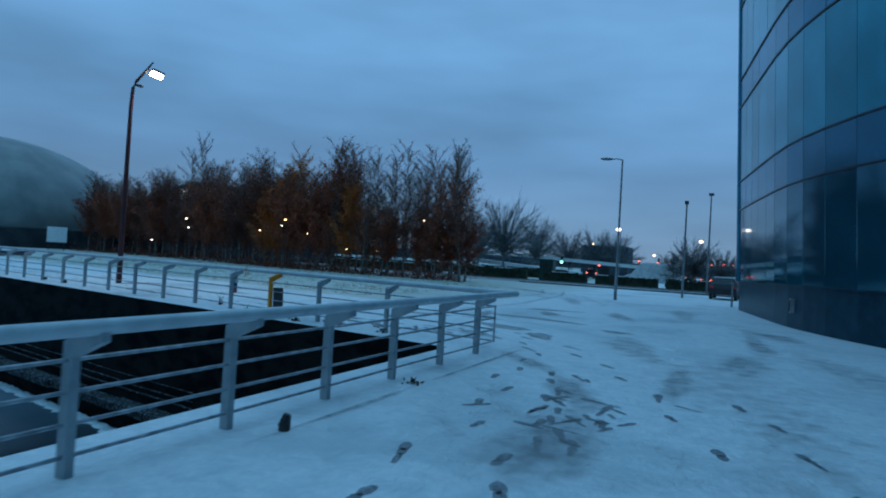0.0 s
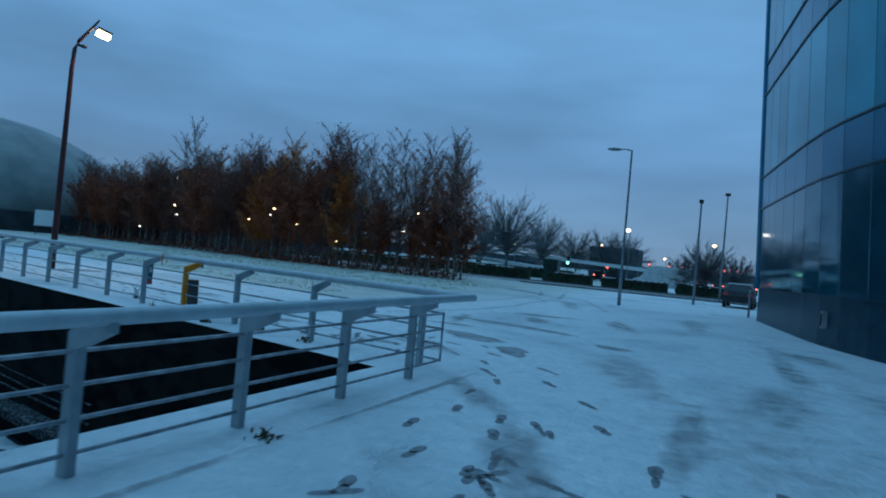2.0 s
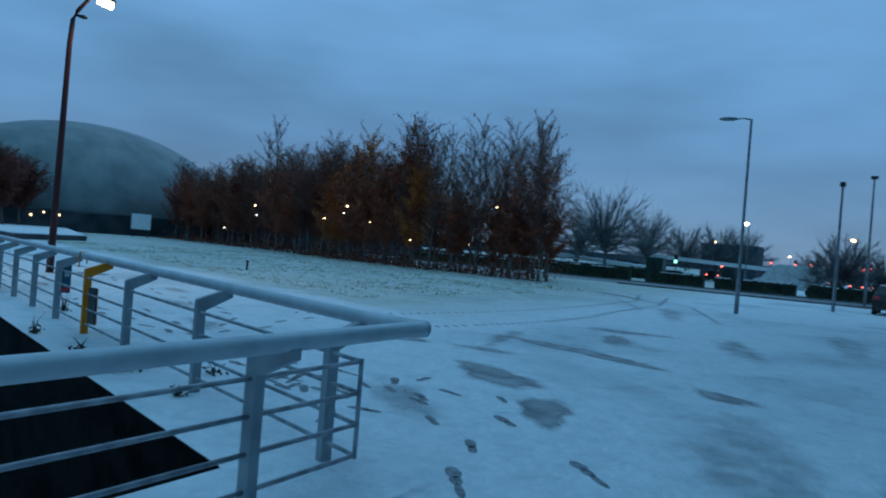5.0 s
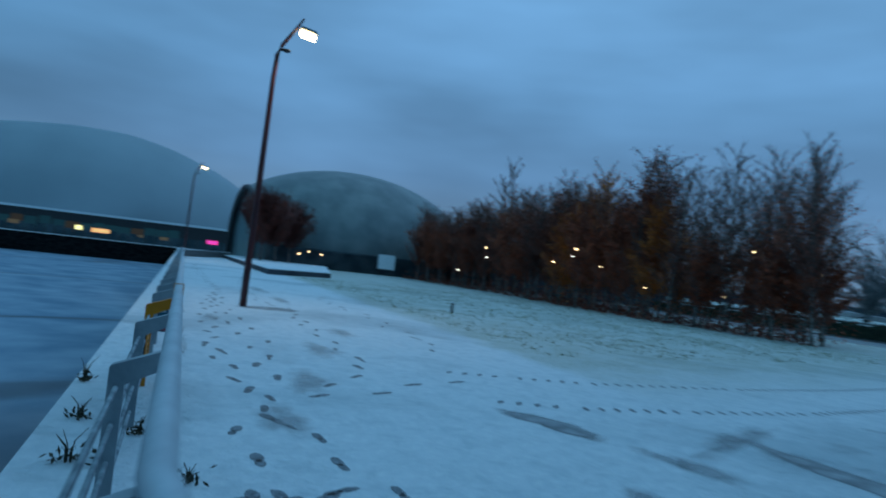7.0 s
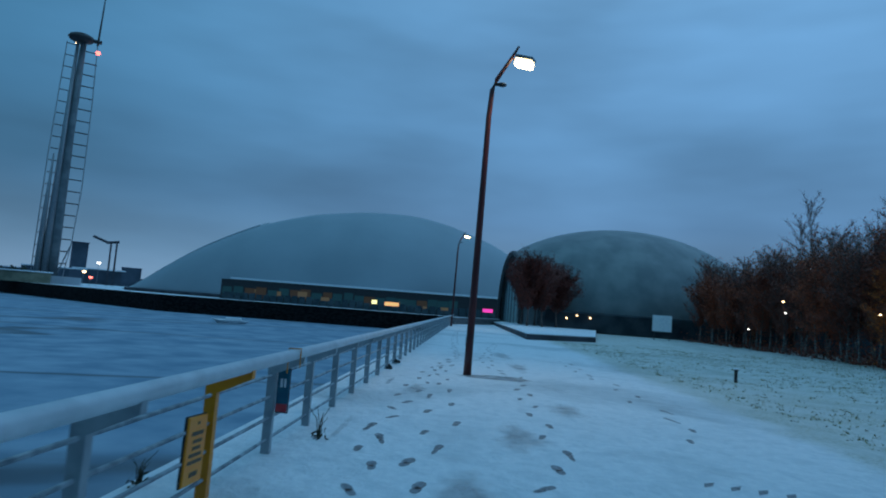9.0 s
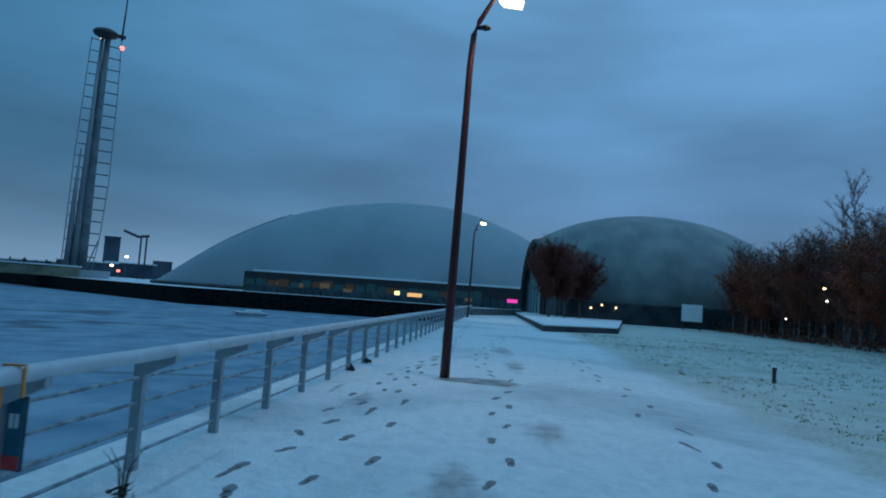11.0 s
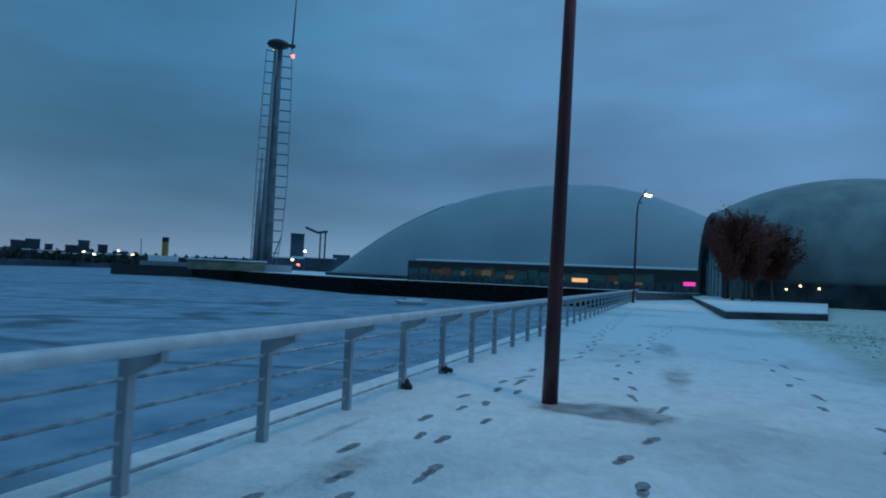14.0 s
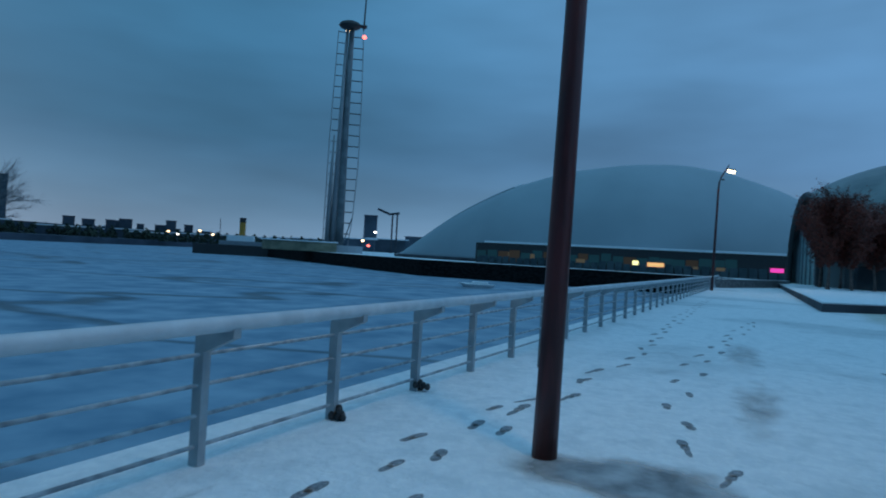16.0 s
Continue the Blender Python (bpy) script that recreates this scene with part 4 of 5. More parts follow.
for i, (x, y, h) in enumerate([(-5.22, 2.6, 0.10), (-9.43, 7.2, 0.28), (-10.7, 7.38, 0.26), (-14.45, 8.96, 0.42), (-10.1, 7.78, 0.2), (-9.5, 7.45, 0.16), (-8.8, 7.9, 0.14), (-12.3, 7.55, 0.3), (-8.2, 7.05, 0.14)]):
    weed(x, y, h, 40 + i)
for i, k in enumerate((10, 11)):
    p = along(dist_b[k], 0.06)
    rg = thing("dark_clump", p.x, p.y, 0, "dark clump of rag and dead weed round a post foot", "plant", "post clumps")
    r = random.Random(60 + i)
    s = Shape()
    for j in range(7):
        s.ball((r.gauss(0, 0.035), r.gauss(0, 0.035), 0.03 + 0.08 * r.random()), 0.035 * r.uniform(0.8, 1.4), 0.035, 0.045, 7, 4)
    obj("clump_body", s, M_DARK, rg)
stb = thing("dark_stub", -5.16, -0.12, 0, "small dark broken stub standing in the snow", "stub")
obj("stub_body", Shape().tube([(0, 0, 0), (0.01, 0.0, 0.09), (0.02, 0.01, 0.15)], [0.055, 0.05, 0.035], 7).ball((-0.03, 0.02, 0.04), 0.05, 0.04, 0.04, 7, 4), M_DARK, stb)


# ---- footprints, tyre tracks and bare patches in the snow ----
class Worn(Shape):
    """Flat patches with a wear value at each point: 1 within, 0 at the rim."""

    def fan(self, c, rim, inner=0.55, full=1.0):
        n = len(rim)
        mid = [c + (p - c) * inner for p in rim]
        self.add([c] + mid + rim, [[0, 1 + i, 1 + (i + 1) % n] for i in range(n)] + [[1 + i, 1 + n + i, 1 + n + (i + 1) % n, 1 + (i + 1) % n] for i in range(n)])
        self.w += [full] * (1 + n) + [0.0] * n


def worn_obj(name, s, material):
    o = obj(name, s, material)
    at = o.data.attributes.new("wear", "FLOAT", "POINT")
    at.data.foreach_set("value", s.w)
    o.visible_shadow = False
    return o


def print_shape(s, x, y, a, k=1.0, z=0.004):
    c, n = Vector((x, y, z)), 10
    d, w = Vector((math.cos(a), math.sin(a), 0)), Vector((-math.sin(a), math.cos(a), 0))
    parts = [(0.06, 0.145, 0.064), (-0.09, 0.115, 0.052)]
    if rf.random() < 0.2:
        parts.append((-0.27, 0.17, 0.036))
    for off, l, b_ in parts:
        o = c + d * off * k
        s.fan(o, [o + d * (l * k * math.cos(2 * math.pi * i / n)) + w * (b_ * k * math.sin(2 * math.pi * i / n) * (1 + 0.12 * math.sin(5 * i + x * 9))) for i in range(n)], 0.6, rf.uniform(0.6, 1.05))


rf = random.Random(11)
s = Worn()


def trail(pts, side=0.09, stride=0.62, wob=0.05):
    left = 1
    for a, b_ in zip(pts, pts[1:]):
        a, b_ = Vector(a), Vector(b_)
        d = b_ - a
        ang = math.atan2(d.y, d.x)
        nn = max(1, int(d.length / stride))
        for i in range(nn):
            q = a + d * (i + 0.5) / nn + Vector((-math.sin(ang), math.cos(ang))) * (side * left + rf.gauss(0, wob))
            print_shape(s, q.x, q.y, ang + rf.gauss(0, 0.15), rf.uniform(0.85, 1.12))
            left = -left


trail([(-4.1, -2.4), (-3.75, -0.6), (-3.92, 0.7), (-3.9, 1.7), (-4.2, 2.7), (-4.55, 5.2), (-4.65, 6.2), (-5.2, 7.6), (-6.2, 8.7), (-7.8, 9.2), (-10.8, 9.2), (-12.9, 9.4), (-15.8, 9.75), (-18.1, 10.4), (-21.8, 11.25), (-25.4, 12.2), (-28.7, 13.4), (-42.0, 15.8), (-60.0, 19.6)], 0.10, 0.72)
trail([(-6.3, 8.2), (-9.6, 8.5), (-13.0, 9.9), (-16.3, 10.7), (-19.1, 11.25), (-22.0, 11.75), (-24.0, 12.1), (-26.9, 12.9)], 0.12, 0.80)
trail([(-11.6, 10.2), (-12.9, 11.4), (-15.5, 12.2), (-18.4, 12.7), (-20.7, 13.3), (-22.6, 13.9), (-24.9, 13.75), (-28.5, 14.3), (-40.0, 17.6)], 0.11, 0.74)
trail([(-1.3, -0.6), (-1.55, 0.75), (-1.84, 2.25), (-2.2, 3.34), (-2.6, 4.6), (-3.13, 5.6), (-4.8, 8.6), (-6.3, 9.3)], 0.09, 0.86)
trail([(-3.0, -1.6), (-3.12, 0.6), (-3.25, 2.0), (-4.0, 5.0)], 0.08, 0.6)
trail([(-0.4, -0.6), (-0.62, 1.2), (-0.9, 2.6), (-1.4, 4.4)], 0.1, 0.85)
trail([(-14.8, 14.0), (-16.7, 15.0), (-18.7, 15.3), (-21.9, 16.3), (-24.4, 16.4), (-30.3, 17.8)], 0.12, 0.95)
trail([(-11.2, 9.6), (-12.4, 13.0)], 0.12, 0.8)
for i in range(20):
    print_shape(s, rf.uniform(-8.4, -5.4), rf.uniform(7.6, 10.2), 2.3 + rf.gauss(0, 0.5), rf.uniform(0.8, 1.1))
for i in range(34):
    print_shape(s, rf.gauss(-3.1, 0.4), 0.8 + abs(rf.gauss(0, 2.2)), 1.7 + rf.gauss(0, 0.6), rf.uniform(0.6, 1.05), 0.0045)
fpo = worn_obj("footprints", s, M_PRINT)
tagged(fpo, "dark trodden footprints in thin snow along the promenade", "footprints", kind="stuff")


def patch(s, x, y, lx, ly, a, seed, full=1.0, z=0.0055):
    r = random.Random(seed)
    n = 26
    ph = [r.uniform(0, 6.28) for _ in range(4)]
    pts = []
    for i in range(n):
        t = 2 * math.pi * i / n
        k = 1 + 0.16 * math.sin(2 * t + ph[0]) + 0.12 * math.sin(3 * t + ph[1]) + 0.07 * math.sin(7 * t + ph[2])
        px, py = lx * k * math.cos(t), ly * k * math.sin(t)
        pts.append(Vector((x + px * math.cos(a) - py * math.sin(a), y + px * math.sin(a) + py * math.cos(a), z)))
    s.fan(Vector((x, y, z)), pts, 0.45 if full > 1.1 else 0.35, full)


s = Worn()
for i, (x, y, lx, ly, a, f) in enumerate([(-9.7, 12.3, 0.8, 0.36, 0.2, 1.3), (-6.8, 10.85, 1.05, 0.5, 2.8, 1.25), (-6.9, 14.1, 1.9, 0.40, -0.3, 1.2), (-5.5, 9.6, 0.75, 0.35, 2.2, 1.2), (-4.2, 12.2, 0.75, 0.3, -0.5, 1.05),
                                         (-22.5, 13.2, 0.95, 0.75, 1.3, 1.15), (-7.1, 16.5, 1.5, 0.4, 1.9, 0.8), (-0.9, 12.4, 3.6, 0.5, 1.6, 0.55), (-3.05, 1.2, 2.6, 0.8, 1.65, 0.5), (-3.4, 3.6, 1.5, 0.5, 1.9, 0.65),
                                         (-2.2, 5.4, 2.4, 0.4, 1.6, 0.5), (-4.6, 5.6, 1.4, 0.4, 2.2, 0.6), (-6.8, 8.8, 1.3, 0.5, 2.6, 0.6), (-8.6, 14.4, 2.2, 0.3, 1.8, 0.6), (-1.2, 8.4, 2.2, 0.6, 1.7, 0.5), (-5.0, 18.0, 3.2, 0.5, 1.9, 0.6),
                                         (-8.5, 26.0, 4.0, 0.7, 1.9, 0.55), (-13.0, 34.0, 4.5, 0.9, 2.3, 0.6), (-3.2, 22.0, 4.0, 0.8, 1.7, 0.5), (-15.0, 11.6, 1.2, 0.5, 3.0, 0.55), (-17.6, 13.2, 1.0, 0.5, 2.8, 0.55), (-19.6, 10.8, 1.0, 0.3, 3.0, 0.5),
                                         (-26.0, 14.8, 2.0, 0.5, 2.9, 0.5), (-31.0, 15.6, 3.0, 0.5, 2.9, 0.5), (-12.2, 10.2, 1.2, 0.4, 2.6, 0.6), (-10.4, 9.2, 1.0, 0.35, 2.9, 0.6), (-5.12, 1.0, 2.6, 0.06, 1.57, 0.6), (-5.12, 5.0, 2.4, 0.08, 1.57, 0.75), (-15.2, 9.25, 1.2, 0.09, 2.93, 0.45), (-20.6, 10.35, 0.9, 0.1, 2.93, 0.5),
                                         (-1.5, 5.5, 5.0, 1.5, 1.65, 0.36), (0.6, 8.5, 5.0, 0.9, 1.8, 0.42), (-3.4, 9.2, 3.2, 0.9, 1.95, 0.5), (-0.4, 15.4, 2.0, 0.8, 1.9, 0.6), (-0.9, 1.8, 2.4, 1.0, 1.5, 0.36), (-7.4, 18.2, 1.6, 0.5, 0.2, 0.8), (-8.0, 12.6, 1.0, 0.3, 0.0, 0.7), (-2.9, 0.9, 1.5, 0.7, 1.7, 0.45)]):
    s = Worn()
    patch(s, x, y, lx, ly, a, 80 + i, f, 0.0055 + 0.0002 * i)
    tagged(worn_obj("bare_patch", s, M_SLUSH), "patch of wet bare paving showing through the snow", "slush", "bare patches")


def tufts(n, seed):
    """Frosted grass blades that poke through the thin snow of the lawn."""
    r = random.Random(seed)
    s = Shape()
    for i in range(n):
        x = -15.0 - 34.0 * r.random() ** 1.2
        y = r.uniform(14.0, 41.0) - 0.2 * (x + 16)
        if 0.2104 * x + 0.9776 * y < 13.6 or y > 40.0 - 0.22 * (x + 20) or math.sin(x * 0.9 + 1.3 * math.sin(y * 0.5)) + math.sin(y * 1.1 + x * 0.3) < r.uniform(-2.2, 1.6):
            continue
        for j in range(4):
            c = Vector((x + r.gauss(0, 0.05), y + r.gauss(0, 0.05), 0))
            a = r.uniform(0, 6.28)
            w = Vector((math.cos(a), math.sin(a), 0)) * r.uniform(0.008, 0.02)
            tip = c + Vector((r.gauss(0, 0.03), r.gauss(0, 0.03), r.uniform(0.02, 0.06)))
            s.add([c - w, c + w, tip], [[0, 1, 2]])
    return s


tagged(obj("lawn_grass", tufts(9000, 19), M_GRASS), "dull green grass blades poking through thin snow", "grass", kind="stuff")


def track(s, pts, w, lugs):
    """A tyre's line of pressed lug marks along a curve."""
    for a, b_ in zip(pts, pts[1:]):
        a, b_ = Vector((*a, 0.005)), Vector((*b_, 0.005))
        d = b_ - a
        ln = d.length
        d.normalize()
        o = Vector((-d.y, d.x, 0))
        n = int(ln / lugs)
        for i in range(n):
            c = a + d * (i + 0.5) * lugs
            s.fan(c, [c - o * w - d * lugs * 0.2, c - o * w * 0.2 + d * lugs * 0.22, c + o * w + d * lugs * 0.34, c + o * w * 0.3 - d * lugs * 0.12], 0.7, rf.uniform(0.6, 1.05))


def arc(cx, cy, rad, a0, a1, n=14):
    return [(cx + rad * math.cos(radians(a0 + (a1 - a0) * i / n)), cy + rad * math.sin(radians(a0 + (a1 - a0) * i / n))) for i in range(n + 1)]


s = Worn()
track(s, [(-13.0, 12.9), (-12.45, 14.0), (-11.95, 15.3), (-11.3, 18.8), (-11.05, 22.5), (-11.1, 26.0), (-11.3, 31.0), (-13.0, 37.0)], 0.16, 0.26)
track(s, [(-10.9, 12.3), (-10.35, 13.4), (-9.9, 15.3), (-9.45, 18.0), (-9.4, 21.0), (-9.7, 24.0), (-10.0, 30.0), (-11.5, 37.0)], 0.16, 0.26)
track(s, [(-9.5, 26.0), (-12.5, 32.0), (-17.0, 37.0)], 0.14, 0.3)
track(s, [(-6.5, 24.0), (-9.0, 31.0), (-14.5, 38.5)], 0.14, 0.3)
tagged(worn_obj("tyre_tracks", s, M_PRINT), "curving tyre tracks pressed into the snow", "tracks", kind="stuff")


# ---- street beyond the forecourt ----
def strip(name, pts, w, z0, z1, material, label, category):
    s = Shape()
    for a, b_ in zip(pts, pts[1:]):
        a, b_ = Vector((*a, 0)), Vector((*b_, 0))
        d = (b_ - a).normalized()
        o = Vector((-d.y, d.x, 0)) * w / 2
        s.prism([(v.x, v.y) for v in (a - o, b_ - o, b_ + o, a + o)], z0, z1)
    return tagged(obj(name, s, material), label, category, kind="structure")


strip("road", [(-160, 66.5), (-40, 57.0), (60, 49.2)], 7.0, -0.03, 0.012, M_ASPHALT, "snow-streaked wet road beyond the forecourt", "road")
strip("kerb_1", [(-19, 51.0), (60, 45.0)], 0.25, 0.0, 0.11, M_KERB, "dark kerb along the road", "kerb")
strip("kerb_2", [(-160, 70.4), (-40, 60.9), (60, 53.2)], 0.25, 0.0, 0.11, M_KERB, "dark kerb along the road", "kerb")


def hedge(x0, y0, x1, y1, h, seed):
    th = thing("hedge", (x0 + x1) / 2, (y0 + y1) / 2, 0, "clipped dark hedge with snow on top beyond the road", "hedge", "roadside hedges", turn=math.degrees(math.atan2(y1 - y0, x1 - x0)))
    ln = math.hypot(x1 - x0, y1 - y0)
    r = random.Random(seed)
    s = Shape()
    s.box(-ln / 2, -0.35, 0, ln / 2, 0.35, h * 0.9, None, 0.06)
    for i in range(int(ln * 90)):
        c = Vector((r.uniform(-ln / 2, ln / 2), r.choice((-1, 1)) * r.uniform(0.3, 0.45), r.uniform(0, h)))
        if r.random() < 0.4:
            c.y, c.z = r.uniform(-0.4, 0.4), h * r.uniform(0.88, 1.02)
        u = Vector((r.uniform(-1, 1), r.uniform(-1, 1), r.uniform(-1, 1))).normalized() * 0.11
        v = u.orthogonal().normalized() * 0.07
        s.add([c - u, c + v, c + u, c - v], [[0, 1, 2, 3]])
    obj("foliage", s, M_HEDGE, th)
    x = -ln / 2
    while x < ln / 2 - 0.3:
        w = r.uniform(0.5, 1.6)
        if r.random() < 0.75:
            obj("snow", Shape().box(x, -0.3, h * 0.97, min(x + w, ln / 2), 0.3, h * 0.97 + r.uniform(0.05, 0.12), None, 0.03), M_SNOWCAP, th)
        x += w
    return th


for i, (x0, y0, x1, y1, h) in enumerate([(-30, 62.0, -21.5, 61.6, 1.1), (-19.5, 61.4, -15.0, 61.0, 1.0), (-14.0, 60.6, -8.0, 59.9, 0.95), (-7.2, 59.7, -1.5, 59.0, 1.0), (0.2, 58.6, 12, 57.6, 1.1), (-48, 64.0, -32, 62.4, 1.0), (-60, 78, -20, 74, 1.2)]):
    hedge(x0, y0, x1, y1, h, 100 + i)


def cobra_lamp(x, y, h, arm, turn):
    th = thing("street_lamp", x, y, 0, "unlit galvanised street lamp on the forecourt", "street lamp", "forecourt lamps", turn)
    obj("column", Shape().tube([(0, 0, 0), (0, 0, 1.3), (0, 0, 1.35), (0, 0, h - 0.1), (0, 0, h)], [0.085, 0.085, 0.062, 0.045, 0.04], 10), M_GALV, th, smooth=True)
    obj("arm", Shape().tube([(0, 0, h - 0.03), (-arm * 0.5, 0, h + 0.02), (-arm, 0, h)], 0.03, 8), M_GALV, th, smooth=True)
    obj("lamp_head", Shape().ball((-arm - 0.25, 0, h), 0.36, 0.14, 0.08, 10, 6), M_GALV, th, smooth=True)
    return th


S1 = cobra_lamp(-7.15, 30.16, 7.5, 0.55, 12)


def post_sign(x, y, h, r_, label):
    th = thing("road_post", x, y, 0, label, "post")
    obj("shaft", Shape().tube([(0, 0, 0), (0, 0, h)], [r_, r_ * 0.8], 8), M_GALV, th)
    obj("cap", Shape().ball((0, 0, h), r_ * 1.6, r_ * 1.6, r_ * 0.8, 8, 4), M_GALV, th)


post_sign(-1.5, 32.3, 1.25, 0.055, "short grey bollard post by the building corner")
th = thing("camera_mast", -4.5, 40.5, 0, "tall grey mast with a camera on top beside the road", "mast", "masts")
obj("shaft", Shape().tube([(0, 0, 0), (0, 0, 6.3)], [0.08, 0.05], 8), M_GALV, th)
obj("camera_box", Shape().box(-0.12, -0.2, 6.2, 0.12, 0.2, 6.42, None, 0.03), M_DARK, th)
th = thing("tall_mast", -3.4, 52.0, 0, "tall thin grey mast beyond the road", "mast", "masts")
obj("shaft", Shape().tube([(0, 0, 0), (0, 0, 8.2)], [0.09, 0.05], 8), M_GALV, th)
obj("head", Shape().box(-0.2, -0.12, 8.1, 0.2, 0.12, 8.3, None, 0.03), M_DARK, th)


def car(x, y, turn, material, label, lights=True, red=True):
    th = thing("car", x, y, 0, label, "car", "parked cars", turn)
    prof = [(-2.05, 0.35), (-2.1, 0.75), (-1.95, 0.98), (-1.55, 1.42), (-0.2, 1.5), (0.55, 1.42), (1.15, 1.0), (2.0, 0.85), (2.12, 0.6), (2.08, 0.32)]
    k = len(prof)
    s = Shape()
    half = [0.82, 0.86, 0.85, 0.66, 0.64, 0.66, 0.84, 0.82, 0.8, 0.8]
    s.add([(px, -w, z) for (px, z), w in zip(prof, half)] + [(px, w, z) for (px, z), w in zip(prof, half)],
          [list(range(k)), list(range(k, 2 * k))[::-1]] + [[i, k + i, k + (i + 1) % k, (i + 1) % k] for i in range(k)])
    body = obj("body", s, material, th)
    obj("rear_window", Shape().add([(-1.93, -0.6, 1.03), (-1.93, 0.6, 1.03), (-1.60, 0.52, 1.38), (-1.60, -0.52, 1.38)], [[0, 1, 2, 3]]).box(-1.78, -0.55, 1.06, -1.72, 0.55, 1.10), M_DGLASS, body)
    obj("snow", Shape().box(-1.5, -0.6, 1.46, 0.5, 0.6, 1.54, None, 0.03), M_SNOWCAP, th)
    for px in (-1.3, 1.3):
        for sy in (-0.78, 0.78):
            w = obj("wheel", Shape().tube([(px, sy - 0.1, 0.32), (px, sy + 0.1, 0.32)], 0.32, 14), M_DARK, th)
            obj("rim", Shape().tube([(px, sy - 0.105, 0.32), (px, sy + 0.105, 0.32)], 0.19, 10), M_GALV, w)
    for sy in (-0.68, 0.68):
        obj("tail_light", Shape().box(-2.13, sy - 0.13, 0.78, -2.02, sy + 0.13, 0.94, None, 0.02), M_GLOW_RED if lights else M_RED, th)
    return th


car(-1.95, 44.0, 86, M_CAR, "dark hatchback parked beside the glass building", lights=False)
for i, (x, y, tn) in enumerate([(-19.3, 120.0, 96), (-14.5, 112.0, 92), (-12.0, 118.0, 92), (-5.2, 104.0, 90), (-2.8, 108.0, 90), (-0.9, 98.0, 90), (-21.7, 98.0, 95), (-8.4, 120.0, 91)]):
    car(x, y, tn, M_CAR, "dark car with red tail lamps on the far road")


def far_lamp(x, y, z, glow, size=0.26):
    th = thing("far_street_lamp", x, y, 0, "distant lit street lamp on a thin column", "street lamp", "distant lamps")
    obj("column", Shape().tube([(0.25, 0, 0), (0.25, 0, z + 0.15), (0, 0, z + 0.2)], 0.016 if size < 0.2 else 0.05, 6), M_DARK if size < 0.2 else M_GALV, th)
    obj("lamp_head", Shape().ball((0, 0, z), size, size, size * 0.6, 8, 5), glow, th)


FAR = [(-69.6, 61.3, 5.1, 0.3), (-80.6, 71.5, 4.0, 0.26), (-78.4, 73.6, 4.7, 0.28), (-91.3, 74.6, 1.9, 0.26), (-65.4, 72.0, 4.4, 0.3), (-50.5, 58.3, 5.2, 0.34), (-61.1, 81.5, 4.3, 0.22), (-51.5, 81.6, 2.3, 0.24),
       (-46.0, 79.0, 4.6, 0.24), (-33.8, 62.7, 5.8, 0.24), (-33.8, 68.2, 5.0, 0.2), (-28.5, 112.0, 4.5, 0.3), (-24.9, 112.8, 6.0, 0.3), (-26.2, 132.8, 5.7, 0.3), (-13.4, 69.1, 6.1, 0.3), (-5.2, 80.0, 5.6, 0.26), (-17.5, 144.2, 5.2, 0.3), (-32.6, 79.5, 4.6, 0.16), (-33.1, 89.9, 4.2, 0.22)]
FAR += [(-36.4, 39.6, 4.2, 0.15), (-36.9, 39.8, 3.7, 0.09), (-40.9, 41.8, 3.3, 0.12), (-51.6, 43.4, 4.2, 0.15), (-50.8, 43.0, 3.3, 0.11), (-22.6, 38.2, 4.4, 0.09), (-34.2, 39.8, 3.1, 0.08), (-58.0, 45.0, 1.9, 0.12), (-29.6, 38.8, 2.0, 0.08)]
for i, (x, y, z, r_) in enumerate(FAR):
    far_lamp(x, y, z, M_GLOW_WHITE if i % 3 == 2 else M_GLOW_FAR, r_ * (0.75 if r_ < 0.2 else 1.0))


def signal(x, y, z, glow, label):
    tr = thing("traffic_signal", x, y, 0, label, "traffic light", "junction signals")
    obj("column", Shape().tube([(0, 0, 0), (0, 0, z + 0.5)], 0.06, 6), M_DARK, tr)
    hd = obj("signal_head", Shape().box(-0.2, -0.12, z - 0.4, 0.2, 0.12, z + 0.8, None, 0.03), M_DARK, tr)
    obj("lens", Shape().ball((0, -0.16, z), 0.22, 0.08, 0.22), glow, hd)


signal(-22.9, 82.4, 2.2, M_GLOW_GREEN, "traffic signal showing green at the road junction")
for x, y, z in ((-19.3, 133.9, 3.6), (-14.5, 124.4, 3.4), (-12.2, 124.6, 3.5), (-4.9, 115.0, 3.3), (-3.9, 115.5, 3.4), (-3.0, 115.0, 3.4), (-1.6, 108.0, 3.3), (-21.7, 103.2, 2.2)):
    signal(x, y, z, M_GLOW_RED, "traffic signal showing red at the far junction")


def hut(name, x, y, w, d, h, turn, material, label, category, snow=True):
    th = thing(name, x, y, 0, label, category, turn=turn)
    b0 = obj("wall", Shape().box(-w / 2, -d / 2, 0, w / 2, d / 2, h, None, 0.04), material, th)
    obj("door", Shape().box(-w * 0.12, -d / 2 - 0.03, 0.02, w * 0.12, -d / 2 + 0.02, min(2.1, h * 0.85)), M_DARK, b0)
    if snow:
        obj("snow_roof", Shape().box(-w / 2 - 0.1, -d / 2 - 0.1, h + 0.002, w / 2 + 0.1, d / 2 + 0.1, h + 0.12, None, 0.05), M_SNOWCAP, th)
    return th


hut("green_kiosk", -19.8, 63.5, 1.5, 1.3, 2.3, 0, noise_mat("kiosk_green", (0.006, 0.03, 0.024), (0.012, 0.05, 0.04), 3, 0.5), "dark green roadside kiosk", "kiosk", False)
hut("flat_roofed_block", -22.0, 112.0, 8.0, 6.0, 5.6, 0, M_HAZE, "dark flat-roofed block across the road", "building", False)


